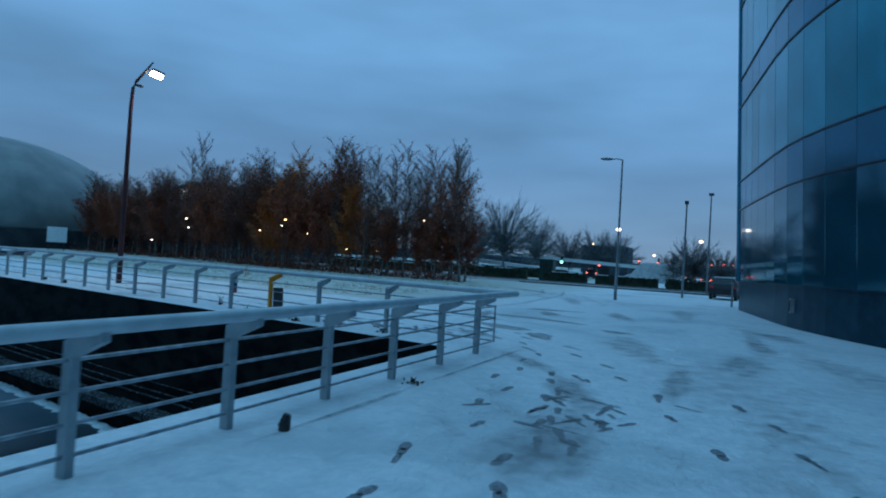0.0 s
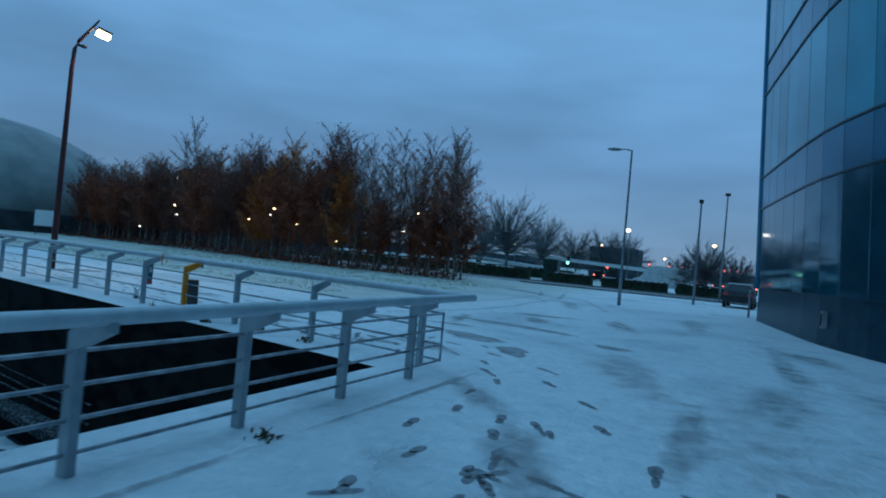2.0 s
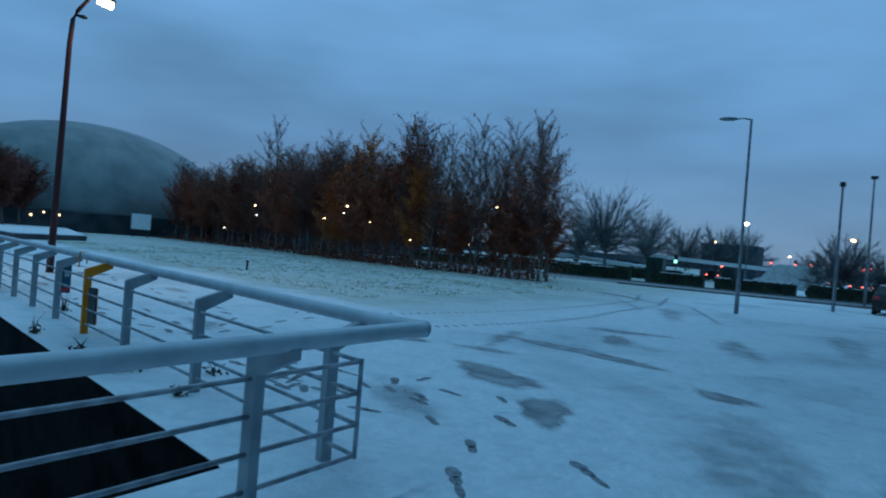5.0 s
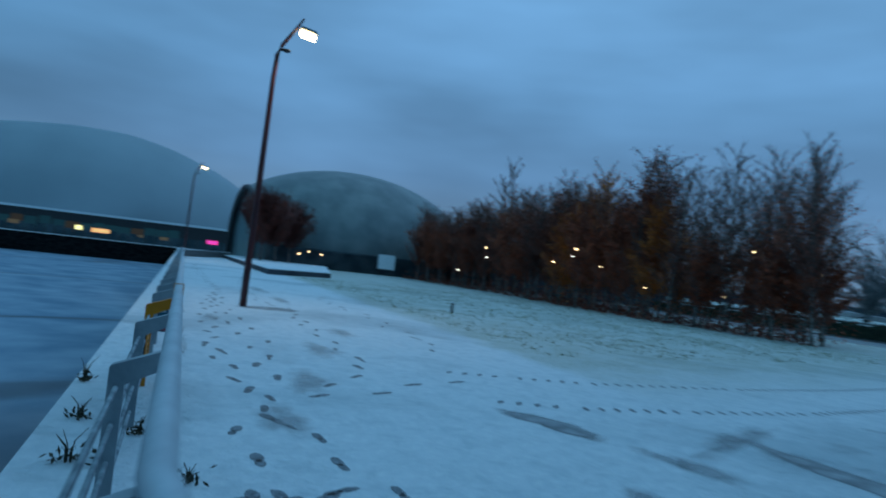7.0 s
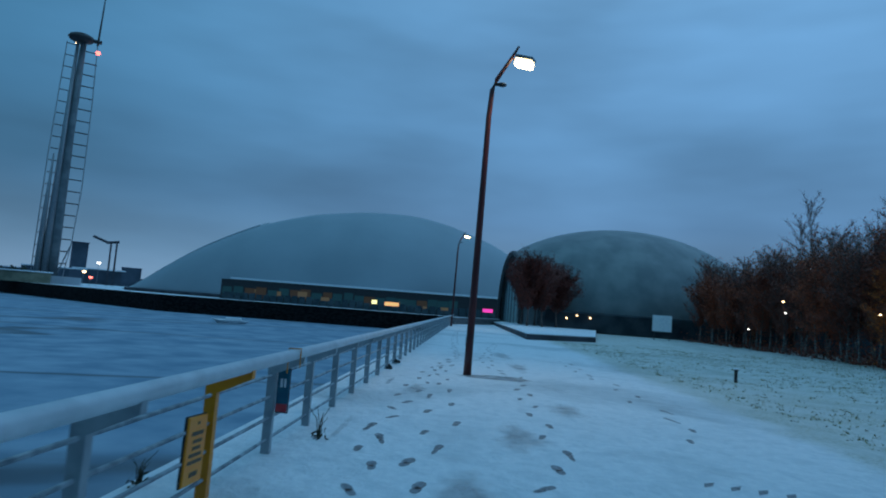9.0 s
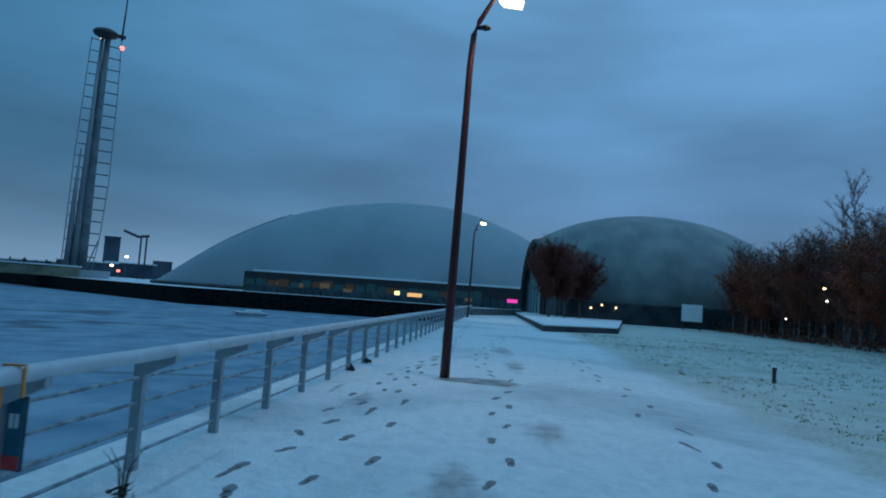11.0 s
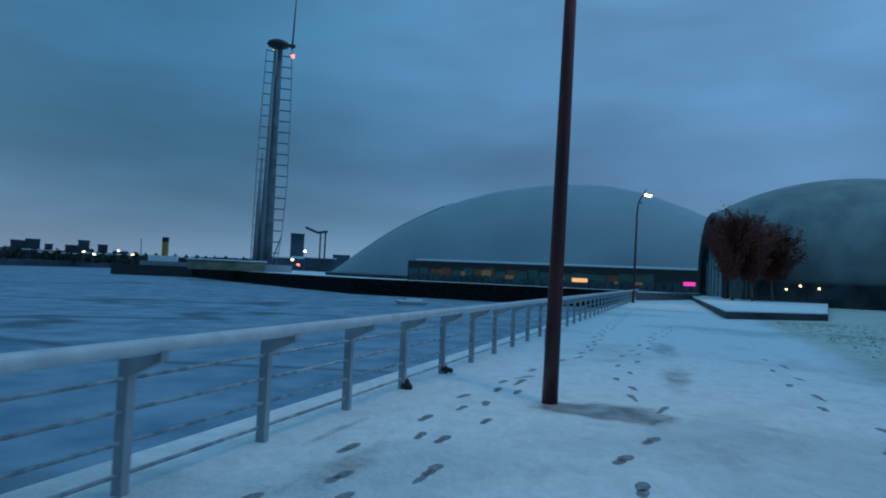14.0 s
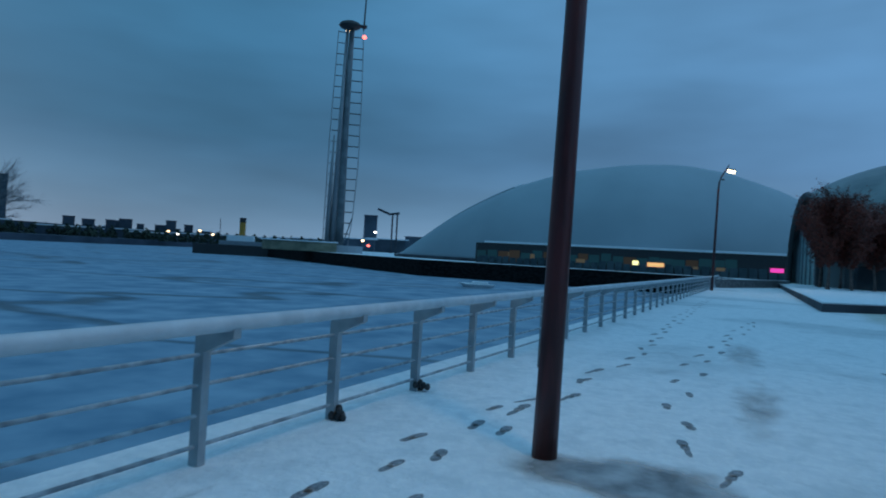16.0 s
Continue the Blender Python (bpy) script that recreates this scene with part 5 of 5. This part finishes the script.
def van(x, y, turn):
    """A panel van: sloping bonnet and windscreen, tall body."""
    th = thing("van", x, y, 0, "pale panel van parked beyond the roadside hedge", "van", turn=turn)
    prof = [(-2.6, 0.45), (-2.65, 2.25), (-2.5, 2.42), (0.9, 2.42), (1.35, 2.2), (1.95, 1.35), (2.6, 1.1), (2.75, 0.75), (2.7, 0.42)]
    k = len(prof)
    half = [0.95, 0.95, 0.86, 0.86, 0.86, 0.9, 0.9, 0.92, 0.92]
    s = Shape().add([(px, -w, z) for (px, z), w in zip(prof, half)] + [(px, w, z) for (px, z), w in zip(prof, half)],
                    [list(range(k)), list(range(k, 2 * k))[::-1]] + [[i, k + i, k + (i + 1) % k, (i + 1) % k] for i in range(k)])
    obj("body", s, M_WHITE, th)
    obj("side_window", Shape().add([(0.55, -0.965, 1.45), (1.75, -0.965, 1.4), (1.3, -0.915, 2.1), (0.55, -0.915, 2.1)], [[0, 1, 2, 3]]).box(0.5, -0.97, 1.40, 1.8, -0.94, 1.45), M_DGLASS, th)
    obj("windscreen", Shape().add([(1.97, -0.8, 1.40), (1.97, 0.8, 1.40), (1.40, 0.76, 2.15), (1.40, -0.76, 2.15)], [[0, 1, 2, 3]]).box(1.9, -0.8, 1.36, 1.99, 0.8, 1.40), M_DGLASS, th)
    obj("snow", Shape().box(-2.4, -0.8, 2.422, 0.8, 0.8, 2.5, None, 0.03), M_SNOWCAP, th)
    for px in (-1.7, 1.8):
        for sy in (-0.86, 0.86):
            w = obj("wheel", Shape().tube([(px, sy - 0.11, 0.34), (px, sy + 0.11, 0.34)], 0.34, 14), M_DARK, th)
            obj("rim", Shape().tube([(px, sy - 0.115, 0.34), (px, sy + 0.115, 0.34)], 0.2, 10), M_GALV, w)
    return th


van(-9.0, 64.6, 176)

# ramped footbridge behind the hedges: snowy deck on posts
fb = thing("ramp_bridge", -36, 84, 0, "snow-covered ramp with dark railings across the road", "bridge")
fb.matrix_basis = Matrix.Identity(4)
for (x0, z0, x1, z1, y) in ((-40.0, 2.4, -20.0, 1.0, 80.0), (-40.0, 3.6, -14.0, 2.4, 92.0)):
    obj("deck", Shape().add([(x0, y, z0), (x1, y, z1), (x1, y + 2, z1), (x0, y + 2, z0), (x0, y, z0 - 0.5), (x1, y, z1 - 0.5), (x1, y + 2, z1 - 0.5), (x0, y + 2, z0 - 0.5)], [[0, 1, 2, 3], [4, 5, 1, 0], [7, 6, 5, 4], [3, 2, 6, 7], [0, 3, 7, 4], [1, 5, 6, 2]]), M_SNOWCAP, fb)
    for k in range(5):
        f = k / 4
        obj("pier", Shape().box(x0 + (x1 - x0) * f - 0.15, y + 0.8, 0, x0 + (x1 - x0) * f + 0.15, y + 1.2, z0 + (z1 - z0) * f - 0.5), M_BRICK, fb)

# ---- office block behind the grove ----
ob2 = thing("media_building", -88, 84, 0, "dark flat office block with a few lit windows behind trees", "building", turn=-33)
obj("wall", Shape().box(-34, -10, 0, 34, 10, 9.2, None, 0.2), M_BRICK, ob2)
obj("roof", Shape().box(-34.5, -10.5, 9.205, 34.5, 10.5, 9.6, None, 0.1), M_HAZE, ob2)
rw = random.Random(5)
for fl in range(2):
    for c in range(22):
        x = -31 + c * 2.9
        lit = rw.random() < (0.14 if fl else 0.1)
        w = obj("window", Shape().box(x - 1.1, -10.06, 2.2 + fl * 3.4, x + 1.1, -10.0, 4.3 + fl * 3.4), M_GLOW_DIM if lit else M_DGLASS, ob2)
for i in range(3):
    obj("sign_letter", Shape().box(27.6 + i * 2.1, -10.3, 7.7, 28.9 + i * 2.1, -10.1, 9.1, None, 0.1), M_GLOW_LETTER, ob2, "lit pale block shape")

# ---- science centre across the basin ----
REF = Vector((-11.4, 11.5, 0))


def polar(az, d, z=0.0):
    return Vector((REF.x + d * math.cos(radians(az)), REF.y + d * math.sin(radians(az)), z))


# crescent hall: long superellipsoid shell in titanium
hall = thing("science_hall", *polar(177.5, 205), "huge curved titanium-clad hall with a dark glazed front", "building", turn=87.5)
# its roofline rises straight from a pointed prow to a knee, then arches over
PROFILE = [(-72.5, 0.3), (-62.5, 7.6), (-52.6, 14.3), (-43.0, 19.4), (-34.2, 23.4), (-26.0, 26.0), (-17.9, 28.2), (-1.8, 30.4), (12.5, 30.6), (24.4, 28.4), (39.7, 23.2), (54.0, 14.5), (66.0, 3.0)]


def hall_height(x):
    for (xa, za), (xb, zb) in zip(PROFILE, PROFILE[1:]):
        if xa <= x <= xb:
            return za + (zb - za) * (x - xa) / (xb - xa)
    return 0.0


s = Shape()
nu, nv = 66, 26
for i in range(nu + 1):
    x = -72.5 + 138.5 * i / nu
    h = sum(hall_height(max(-72.5, min(66.0, x + e))) for e in (-3, 0, 3)) / 3
    w = 36.0 * math.sin(math.pi * min(1.0, max(0.02, (x + 76.0) / 150.0))) ** 0.75
    for j in range(nv + 1):
        a = math.pi * j / nv
        s.v.append((x, -w * math.copysign(abs(math.cos(a)) ** 0.9, math.cos(a)), h * abs(math.sin(a)) ** 0.85))
for i in range(nu):
    for j in range(nv):
        k = i * (nv + 1) + j
        s.f.append([k, k + nv + 1, k + nv + 2, k + 1])
obj("shell", s, M_TITAN, hall, "matt grey titanium roof shell", True)
obj("prow_seam", Shape().tube([Vector(s.v[i * (nv + 1) + 11]) + Vector((0, -0.1, 0.1)) for i in range(1, 19)], 0.28, 5, False), M_TITAN, hall)
# white tube that draws the pale streak at the knee
obj("ridge_streak", Shape().tube([Vector(s.v[i * (nv + 1) + 12]) + Vector((0, -0.2, 0.3)) for i in range(17, 20)], 0.3, 5, False), M_WHITE, hall)
obj("base_band", Shape().tube([Vector(s.v[i * (nv + 1)]) + Vector((0, -0.3, 0.5)) for i in range(nu + 1)], 0.5, 6, False), M_BRICK, hall)

gf = thing("glazed_foyer", 0, 0, 0, "long low dark glazed foyer with snowy roof and coloured lights", "building")
gf.matrix_basis = Matrix.Identity(4)
deep = Vector((-14, 3, 0))
zt = 5.0
a0, a1 = polar(-169.6, 166), polar(164.6, 152)
s = Shape()
dv = (a1 - a0)
N_BAY = 40
for i in range(N_BAY):
    p, q = a0 + dv * (i / N_BAY), a0 + dv * ((i + 1) / N_BAY)
    sl = (2.6 if i == 0 else 0.0)
    pt = p + dv.normalized() * sl
    g_ = dv.normalized() * 0.12
    c = [p + g_, q - g_, q - g_ + Vector((-1.4, 0, zt)), pt + g_ + Vector((-1.4, 0, zt))]
    pane = obj("pane", Shape().add(c + [v + Vector((-0.3, 0, 0)) for v in c], [[0, 1, 2, 3], [0, 4, 5, 1], [3, 2, 6, 7], [0, 3, 7, 4], [1, 5, 6, 2]]), M_DGLASS, gf)
bk = [a0 + Vector((-0.6, 0, 0)), a1 + Vector((-0.6, 0, 0)), a1 + deep, a0 + deep]
s.prism([(v.x, v.y) for v in bk], 0, zt - 0.05)
obj("wall", s, M_DARK, gf)
rf_ = [a0 + Vector((-0.8, 0, 0)) + dv.normalized() * 2.2, a1 + Vector((-0.4, 0, 0)), a1 + deep * 1.1, a0 + deep * 1.1]
obj("roof", Shape().prism([(v.x, v.y) for v in rf_], zt + 0.02, zt + 0.5), M_SNOWCAP, gf, "snow-edged flat roof")


def foyer_light(az, z, w, h, material):
    t = None
    for i in range(400):
        p = a0 + dv * (i / 400)
        if abs(((math.degrees(math.atan2(p.y - REF.y, p.x - REF.x)) - az + 180) % 360) - 180) < 0.12:
            t = p
            break
    if t is None:
        return
    o = dv.normalized()
    off = Vector((0.12 - 0.28 * z, 0, 0))
    c = [t - o * w / 2 + off + Vector((0, 0, z - h / 2)), t + o * w / 2 + off + Vector((0, 0, z - h / 2)), t + o * w / 2 + off + Vector((0, 0, z + h / 2)), t - o * w / 2 + off + Vector((0, 0, z + h / 2))]
    obj("lit_panel", Shape().add(c + [v + Vector((-0.1, 0, 0)) for v in c], [[0, 1, 2, 3], [0, 4, 5, 1], [3, 2, 6, 7], [0, 3, 7, 4], [1, 5, 6, 2]]), material, gf)


M_GLOW_YEL = glow_mat("yellow_glow", (0.95, 0.85, 0.35), 1.6)
for az, z, w, h, m_ in [(177.0, 2.0, 1.6, 1.4, M_GLOW_YEL), (175.4, 1.8, 4.4, 1.3, M_GLOW_WIN), (166.6, 2.0, 3.0, 1.2, M_GLOW_PINK), (-176.6, 2.4, 3.0, 2.2, M_GLOW_DIM), (-174.4, 2.2, 2.4, 1.6, M_GLOW_DIM), (-172.3, 2.5, 2.0, 1.2, M_GLOW_DIM), (180.0 - 0.8, 2.6, 2.2, 1.8, M_GLOW_DIM), (170.6, 1.6, 2.2, 1.0, M_GLOW_DIM), (172.4, 1.6, 1.2, 0.8, M_GLOW_DIM), (-178.6, 1.8, 2.6, 1.2, M_GLOW_DIM)]:
    foyer_light(az if az < 180 else az - 360, z, w * 0.8, h * 0.7, m_)

M_GLOW_TEAL = glow_mat("teal_mural", (0.022, 0.075, 0.075), 0.08)
M_GLOW_RUST = glow_mat("rust_mural", (0.13, 0.055, 0.022), 0.08)
rm = random.Random(9)
for i in range(22):
    foyer_light(-170.2 - i * 0.95, rm.uniform(2.0, 2.5), rm.uniform(2.2, 2.7), rm.uniform(1.6, 2.8), rm.choice((M_GLOW_TEAL, M_GLOW_TEAL, M_GLOW_TEAL, M_GLOW_RUST)))

# domed cinema: egg-shaped shell cut by a rim on its near end
c2 = polar(155.4, 96)
dome = thing("domed_cinema", c2.x, c2.y, 0, "egg-shaped titanium cinema dome with a glazed cut end", "building", turn=155.4 - 72)
s = Shape()
nu, nv = 48, 24
BX, BY, BZ = 22.8, 15.0, 15.1
cut = 0.72
for i in range(nv + 1):
    x = -cut * BX + (BX * (1 + cut)) * i / nv
    k = math.sqrt(max(0.0, 1 - (x / BX) ** 2)) if i < nv else 0.02
    for j in range(nu + 1):
        a = math.pi * j / nu
        zz = math.sin(a) ** 0.8
        s.v.append((-x, BY * k * math.cos(a), 0.3 + BZ * k * zz + (0.0)))
for i in range(nv):
    for j in range(nu):
        s.f.append([i * (nu + 1) + j, i * (nu + 1) + j + 1, (i + 1) * (nu + 1) + j + 1, (i + 1) * (nu + 1) + j])
s.v = [(-x, y, z) for x, y, z in s.v]
obj("shell", s, M_TITAN2, dome, "dull grey tiled titanium shell", True)
k = math.sqrt(1 - cut ** 2)
rim = [(-cut * BX, BY * k * math.cos(math.pi * j / 32), 0.3 + BZ * k * math.sin(math.pi * j / 32) ** 0.8) for j in range(33)]
obj("rim", Shape().tube(rim, 0.36, 8), M_DARK, dome, "dark hoop round the cut end")
obj("end_glazing", Shape().add([(x + 0.9, y * 0.99, z * 0.99) for x, y, z in rim] + [(x + 1.3, y * 0.99, z * 0.99) for x, y, z in rim], [list(range(33))[::-1], list(range(33, 66))] + [[i, i + 1, 34 + i, 33 + i] for i in range(32)]), M_GREENGLASS, dome)
for j in range(4, 29, 3):
    x, y, z = rim[j]
    obj("glazing_bar", Shape().box(x + 0.72, y * 0.97 - 0.09, 0.3, x + 0.88, y * 0.97 + 0.09, z * 0.97), M_GALV, dome)
obj("base_band", Shape().box(-cut * BX + 2.0, -BY - 0.6, 0, BX + 1.0, BY * 0.5, 2.6, None, 0.2), M_DGLASS, dome)
for (x, z) in ((-8.5, 1.9), (-11.5, 1.7), (-10.2, 2.1)):
    obj("wall_light", Shape().ball((x, -BY - 0.7, z), 0.11), M_GLOW_FAR, dome)

# observation tower
M_STEEL = noise_mat("tower_steel", (0.10, 0.125, 0.14), (0.16, 0.19, 0.205), 0.3, 0.5, 0.3, bump=0.1)
TD = 250.0
tp = polar(-157.5, TD)
tw = thing("observation_tower", tp.x, tp.y, 0, "very tall slim steel tower with side ladder masts and cabin", "tower", turn=-156.2 + 90)
H = 84.0
obj("mast", Shape().tube([(0, 0, 0), (0, 0, 14), (-0.1, 0, H * 0.6), (-0.5, 0, H)], [1.7, 1.6, 1.25, 0.95], 14), M_STEEL, tw, "dark tapering steel mast", True)
obj("lift_shaft", Shape().tube([(2.3, 0.3, 0), (1.8, 0.3, H * 0.5), (1.2, 0.3, H - 1)], [1.5, 0.95, 0.5], 8), M_GALV, tw, smooth=True)
obj("stair_tower", Shape().tube([(4.4, 0.6, 0), (4.2, 0.6, H * 0.3), (3.9, 0.6, H * 0.52)], [1.1, 0.7, 0.2], 8), M_GALV, tw, smooth=True)
obj("side_rail", Shape().tube([(6.0, 0, 0), (5.6, 0, H * 0.5), (4.4, 0, H - 1)], 0.17, 6), M_GALV, tw)
obj("rear_mast", Shape().tube([(-3.0, 0, 0), (-4.6, 0, H * 0.16), (-5.6, 0, H * 0.4), (-5.4, 0, H * 0.75), (-4.8, 0, H)], 0.17, 6), M_GALV, tw)
for i in range(19):
    z = 7 + i * (H - 10) / 18
    xr = -3.0 - 2.3 * math.sin(min(1.0, z / (H * 0.45)) * math.pi / 2)
    obj("rung", Shape().tube([(-0.8, 0, z), (xr, 0, z)], 0.2, 5), M_DARK, tw)
    obj("side_rung", Shape().tube([(0.8, 0, z + 1.5), (5.9 - 1.5 * z / H, 0, z + 1.5)], 0.17, 5), M_DARK, tw)
obj("strut", Shape().tube([(-1.4, 0, 3), (-4.4, 0, 13)], 0.25, 6), M_GALV, tw)
cab = obj("cabin", Shape().ball((0.3, 0, H + 1.2), 4.2, 3.4, 1.8, 14, 6).box(-6.0, -0.8, H + 0.8, 0, 0.8, H + 1.8, None, 0.2), M_DARK, tw, "dark viewing cabin")
obj("cabin_light", Shape().ball((-0.6, -3.6, H + 0.2), 0.7), M_GLOW_WHITE, cab)
obj("cabin_light", Shape().ball((1.2, -3.6, H + 0.3), 0.6), M_GLOW_FAR, cab)
obj("warning_light", Shape().ball((-5.2, 0, H - 2.6), 0.8), M_GLOW_RED, tw, "red aircraft warning lamp")
obj("antenna", Shape().tube([(-4.8, 0, H), (-5.6, 0, H + 26)], [0.4, 0.12], 6), M_DARK, tw)
obj("tower_base", Shape().prism([(9 * math.cos(a * math.pi / 8), 9 * math.sin(a * math.pi / 8)) for a in range(16)], 0, 2.6), M_TITAN, tw)
wb = thing("base_pavilion", *polar(-153.5, 235), "low pale pavilion with lit windows by the tower", "building", turn=-156.2 + 90)
obj("wall", Shape().box(-16, -4, 0, 9, 4, 3.2, None, 0.2), noise_mat("pavilion_wall", (0.16, 0.15, 0.10), (0.24, 0.22, 0.15), 0.4, 0.7), wb)
obj("roof", Shape().box(-16.5, -4.5, 3.203, 9.5, 4.5, 3.6, None, 0.1), M_SNOWCAP, wb)
for i in range(9):
    obj("window", Shape().box(-15 + i * 2.6, -4.08, 1.0, -13.2 + i * 2.6, -4.0, 2.4), M_GLOW_DIM if i % 3 == 1 else M_DGLASS, wb)
for az, d, z, m_ in ((-159.6, 230, 4.6, M_GLOW_FAR), (-160.6, 240, 8.0, M_GLOW_WHITE), (-160.1, 232, 3.0, M_GLOW_RED), (-146.0, 320, 6.0, M_GLOW_FAR), (-147.0, 320, 4.6, M_GLOW_FAR), (-143.6, 330, 5.0, M_GLOW_FAR), (-144.3, 330, 4.0, M_GLOW_WHITE)):
    p = polar(az, d)
    far_lamp(p.x, p.y, z, m_, 0.65)

# paddle steamer with its yellow funnel, and a small boat frozen in
fp_ = polar(-149.4, 292, WATER_Z)
fer = thing("paddle_steamer", fp_.x, fp_.y, WATER_Z, "moored white steamer with a yellow black-topped funnel", "ship", turn=-148.2 + 80)
obj("hull", Shape().prism([(-18, -3), (14, -3.4), (20, 0), (14, 3.4), (-18, 3)], 0, 4.2), M_DARK, fer)
obj("deckhouse", Shape().box(-12, -2.4, 4.203, 9, 2.4, 6.0, None, 0.1), M_GALV, fer)
obj("upper_deck", Shape().box(-5, -2.0, 6.003, 6, 2.0, 8.4, None, 0.1), M_WHITE, fer)
obj("mast", Shape().tube([(9, 0, 4.2), (9.3, 0, 15.0)], 0.14, 6), M_DARK, fer)
for i in range(6):
    obj("porthole", Shape().box(-10 + i * 3.1, -2.5, 4.7, -8.8 + i * 3.1, -2.4, 5.5), M_GLOW_DIM if i % 2 else M_DGLASS, fer)
fn = obj("funnel", Shape().tube([(0, 0, 8.4), (0, 0, 14.0)], 1.3, 12), noise_mat("funnel_yellow", (0.35, 0.17, 0.02), (0.45, 0.22, 0.03), 1, 0.5), fer, "yellow funnel")
obj("funnel_top", Shape().tube([(0, 0, 14.003), (0, 0, 16.0)], 1.32, 12), M_DARK, fn)
bp_ = polar(-170.4, 118, WATER_Z)
bo = thing("small_boat", bp_.x, bp_.y, WATER_Z, "small white boat frozen in below the quay wall", "boat", turn=-80)
obj("hull", Shape().add([(-3, 0, 0.5), (-2.4, -1.1, 0.55), (2.2, -1.1, 0.55), (3.6, 0, 0.75), (2.2, 1.1, 0.55), (-2.4, 1.1, 0.55), (-2.2, 0, 0), (-1.8, -0.7, 0), (1.8, -0.7, 0), (2.6, 0, 0), (1.8, 0.7, 0), (-1.8, 0.7, 0)],
                        [[0, 1, 2, 3, 4, 5], [6, 11, 10, 9, 8, 7]] + [[i, 6 + i, 6 + (i + 1) % 6, (i + 1) % 6] for i in range(6)]), M_WHITE, bo)
obj("cover", Shape().box(-1.6, -0.7, 0.56, 1.2, 0.7, 1.0, None, 0.15), M_SNOWCAP, bo)

# ---- far bank: quay, town skyline, hills ----
s = Shape().prism([(p.x, p.y) for p in (polar(-85, 420), polar(-110, 400), polar(-128, 400), polar(-141, 470), polar(-152, 700), polar(-152, 1500), polar(-85, 1500))], WATER_Z - 1, 0)
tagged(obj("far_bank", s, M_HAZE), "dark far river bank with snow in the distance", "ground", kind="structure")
rs = random.Random(3)


def block(az, d, w, h, label="distant dark block of the town skyline"):
    p = polar(az, d)
    th = thing("skyline_block", p.x, p.y, 0, label, "building", "town skyline", az + 90)
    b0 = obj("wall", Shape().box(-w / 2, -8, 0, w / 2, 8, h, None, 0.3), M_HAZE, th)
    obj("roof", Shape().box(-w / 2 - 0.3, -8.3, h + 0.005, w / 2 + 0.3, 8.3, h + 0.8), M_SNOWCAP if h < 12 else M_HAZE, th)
    if h > 10:
        for k in range(int(h / 5)):
            for c in range(max(1, int(w / 6))):
                obj("window", Shape().box(-w / 2 + 2 + c * 6, -8.1, 3 + k * 5, -w / 2 + 4.4 + c * 6, -8.0, 5.4 + k * 5), M_GLOW_DIM if rs.random() < 0.2 else M_DGLASS, b0)
    return th


for az, d, w, h in [(-143.4, 600, 8, 16), (-137.5, 600, 9, 13), (-139.0, 620, 7, 14), (-131.5, 560, 14, 40), (-140.5, 600, 26, 7), (-145.2, 560, 40, 6), (-141.8, 540, 30, 5), (-136.0, 520, 34, 6), (-131.0, 520, 30, 8), (-128.0, 560, 40, 11),
                    (-147.5, 640, 44, 7), (-150.2, 640, 40, 7), (-152.6, 640, 30, 8), (-159.7, 560, 11, 30), (-158.3, 560, 44, 10), (-161.2, 560, 36, 11), (-155.0, 600, 40, 8), (-163.5, 560, 14, 14), (-125.0, 540, 40, 16), (-120.0, 520, 50, 14)]:
    block(az, d, w, h)
for i in range(16):
    block(rs.uniform(-148.5, -132.5), rs.uniform(640, 860), rs.uniform(4, 13), rs.uniform(6, 19))
cr_ = polar(-162.0, 420)
cn = thing("dock_crane", cr_.x, cr_.y, 0, "distant dark dock crane jib beside the hall", "crane", turn=-162 + 90)
obj("tower_leg", Shape().box(-1.2, -1, 0, -0.2, 1, 26).box(1.8, -1, 0, 2.8, 1, 26), M_BRICK, cn)
obj("jib", Shape().tube([(-2, 0, 26), (4, 0, 25), (12, 0, 28)], 0.8, 5), M_BRICK, cn)
for i in range(26):
    az = -121 - i * 1.35 if i < 14 else -141 - (i - 14) * 1.4
    p = polar(az, 470 + 60 * rs.random())
    s = Shape()
    th = thing("far_wood", p.x, p.y, 0, "distant dark clump of trees on the far bank", "trees", "far woods", az)
    for k in range(260):
        c = Vector((rs.uniform(-9, 9), rs.gauss(0, 2.5), 0))
        c.z = rs.uniform(0, 1) * (5.5 + 2.5 * math.sin(c.x * 0.9 + i))
        u = Vector((rs.uniform(-1, 1), rs.uniform(-1, 1), rs.uniform(-1, 1))).normalized() * 1.0
        v = u.orthogonal().normalized() * 0.8
        s.add([c - u, c + v, c + u, c - v], [[0, 1, 2, 3]])
    s.v = [(y, x, z) for x, y, z in s.v]
    obj("canopy", s, M_HEDGE, th)
    th["kind"] = "stuff"
copy_thing(BARE, Matrix.LocRotScale(polar(-132.0, 190), Euler((0, 0, 0.4)), (2.0, 2.0, 2.0)))
# low hills that close the horizon
s = Shape()
n_h = 180
for i in range(n_h + 1):
    a = 2 * math.pi * i / n_h
    h = 9 + 6 * noise.noise(Vector((math.cos(a) * 3, math.sin(a) * 3, 0.5))) + 3 * noise.noise(Vector((math.cos(a) * 14, math.sin(a) * 14, 2.5)))
    s.v += [(1350 * math.cos(a), 1350 * math.sin(a), -6), (1350 * math.cos(a), 1350 * math.sin(a), max(5, h) + 8)]
s.f = [[2 * i, 2 * i + 1, 2 * i + 3, 2 * i + 2] for i in range(n_h)]
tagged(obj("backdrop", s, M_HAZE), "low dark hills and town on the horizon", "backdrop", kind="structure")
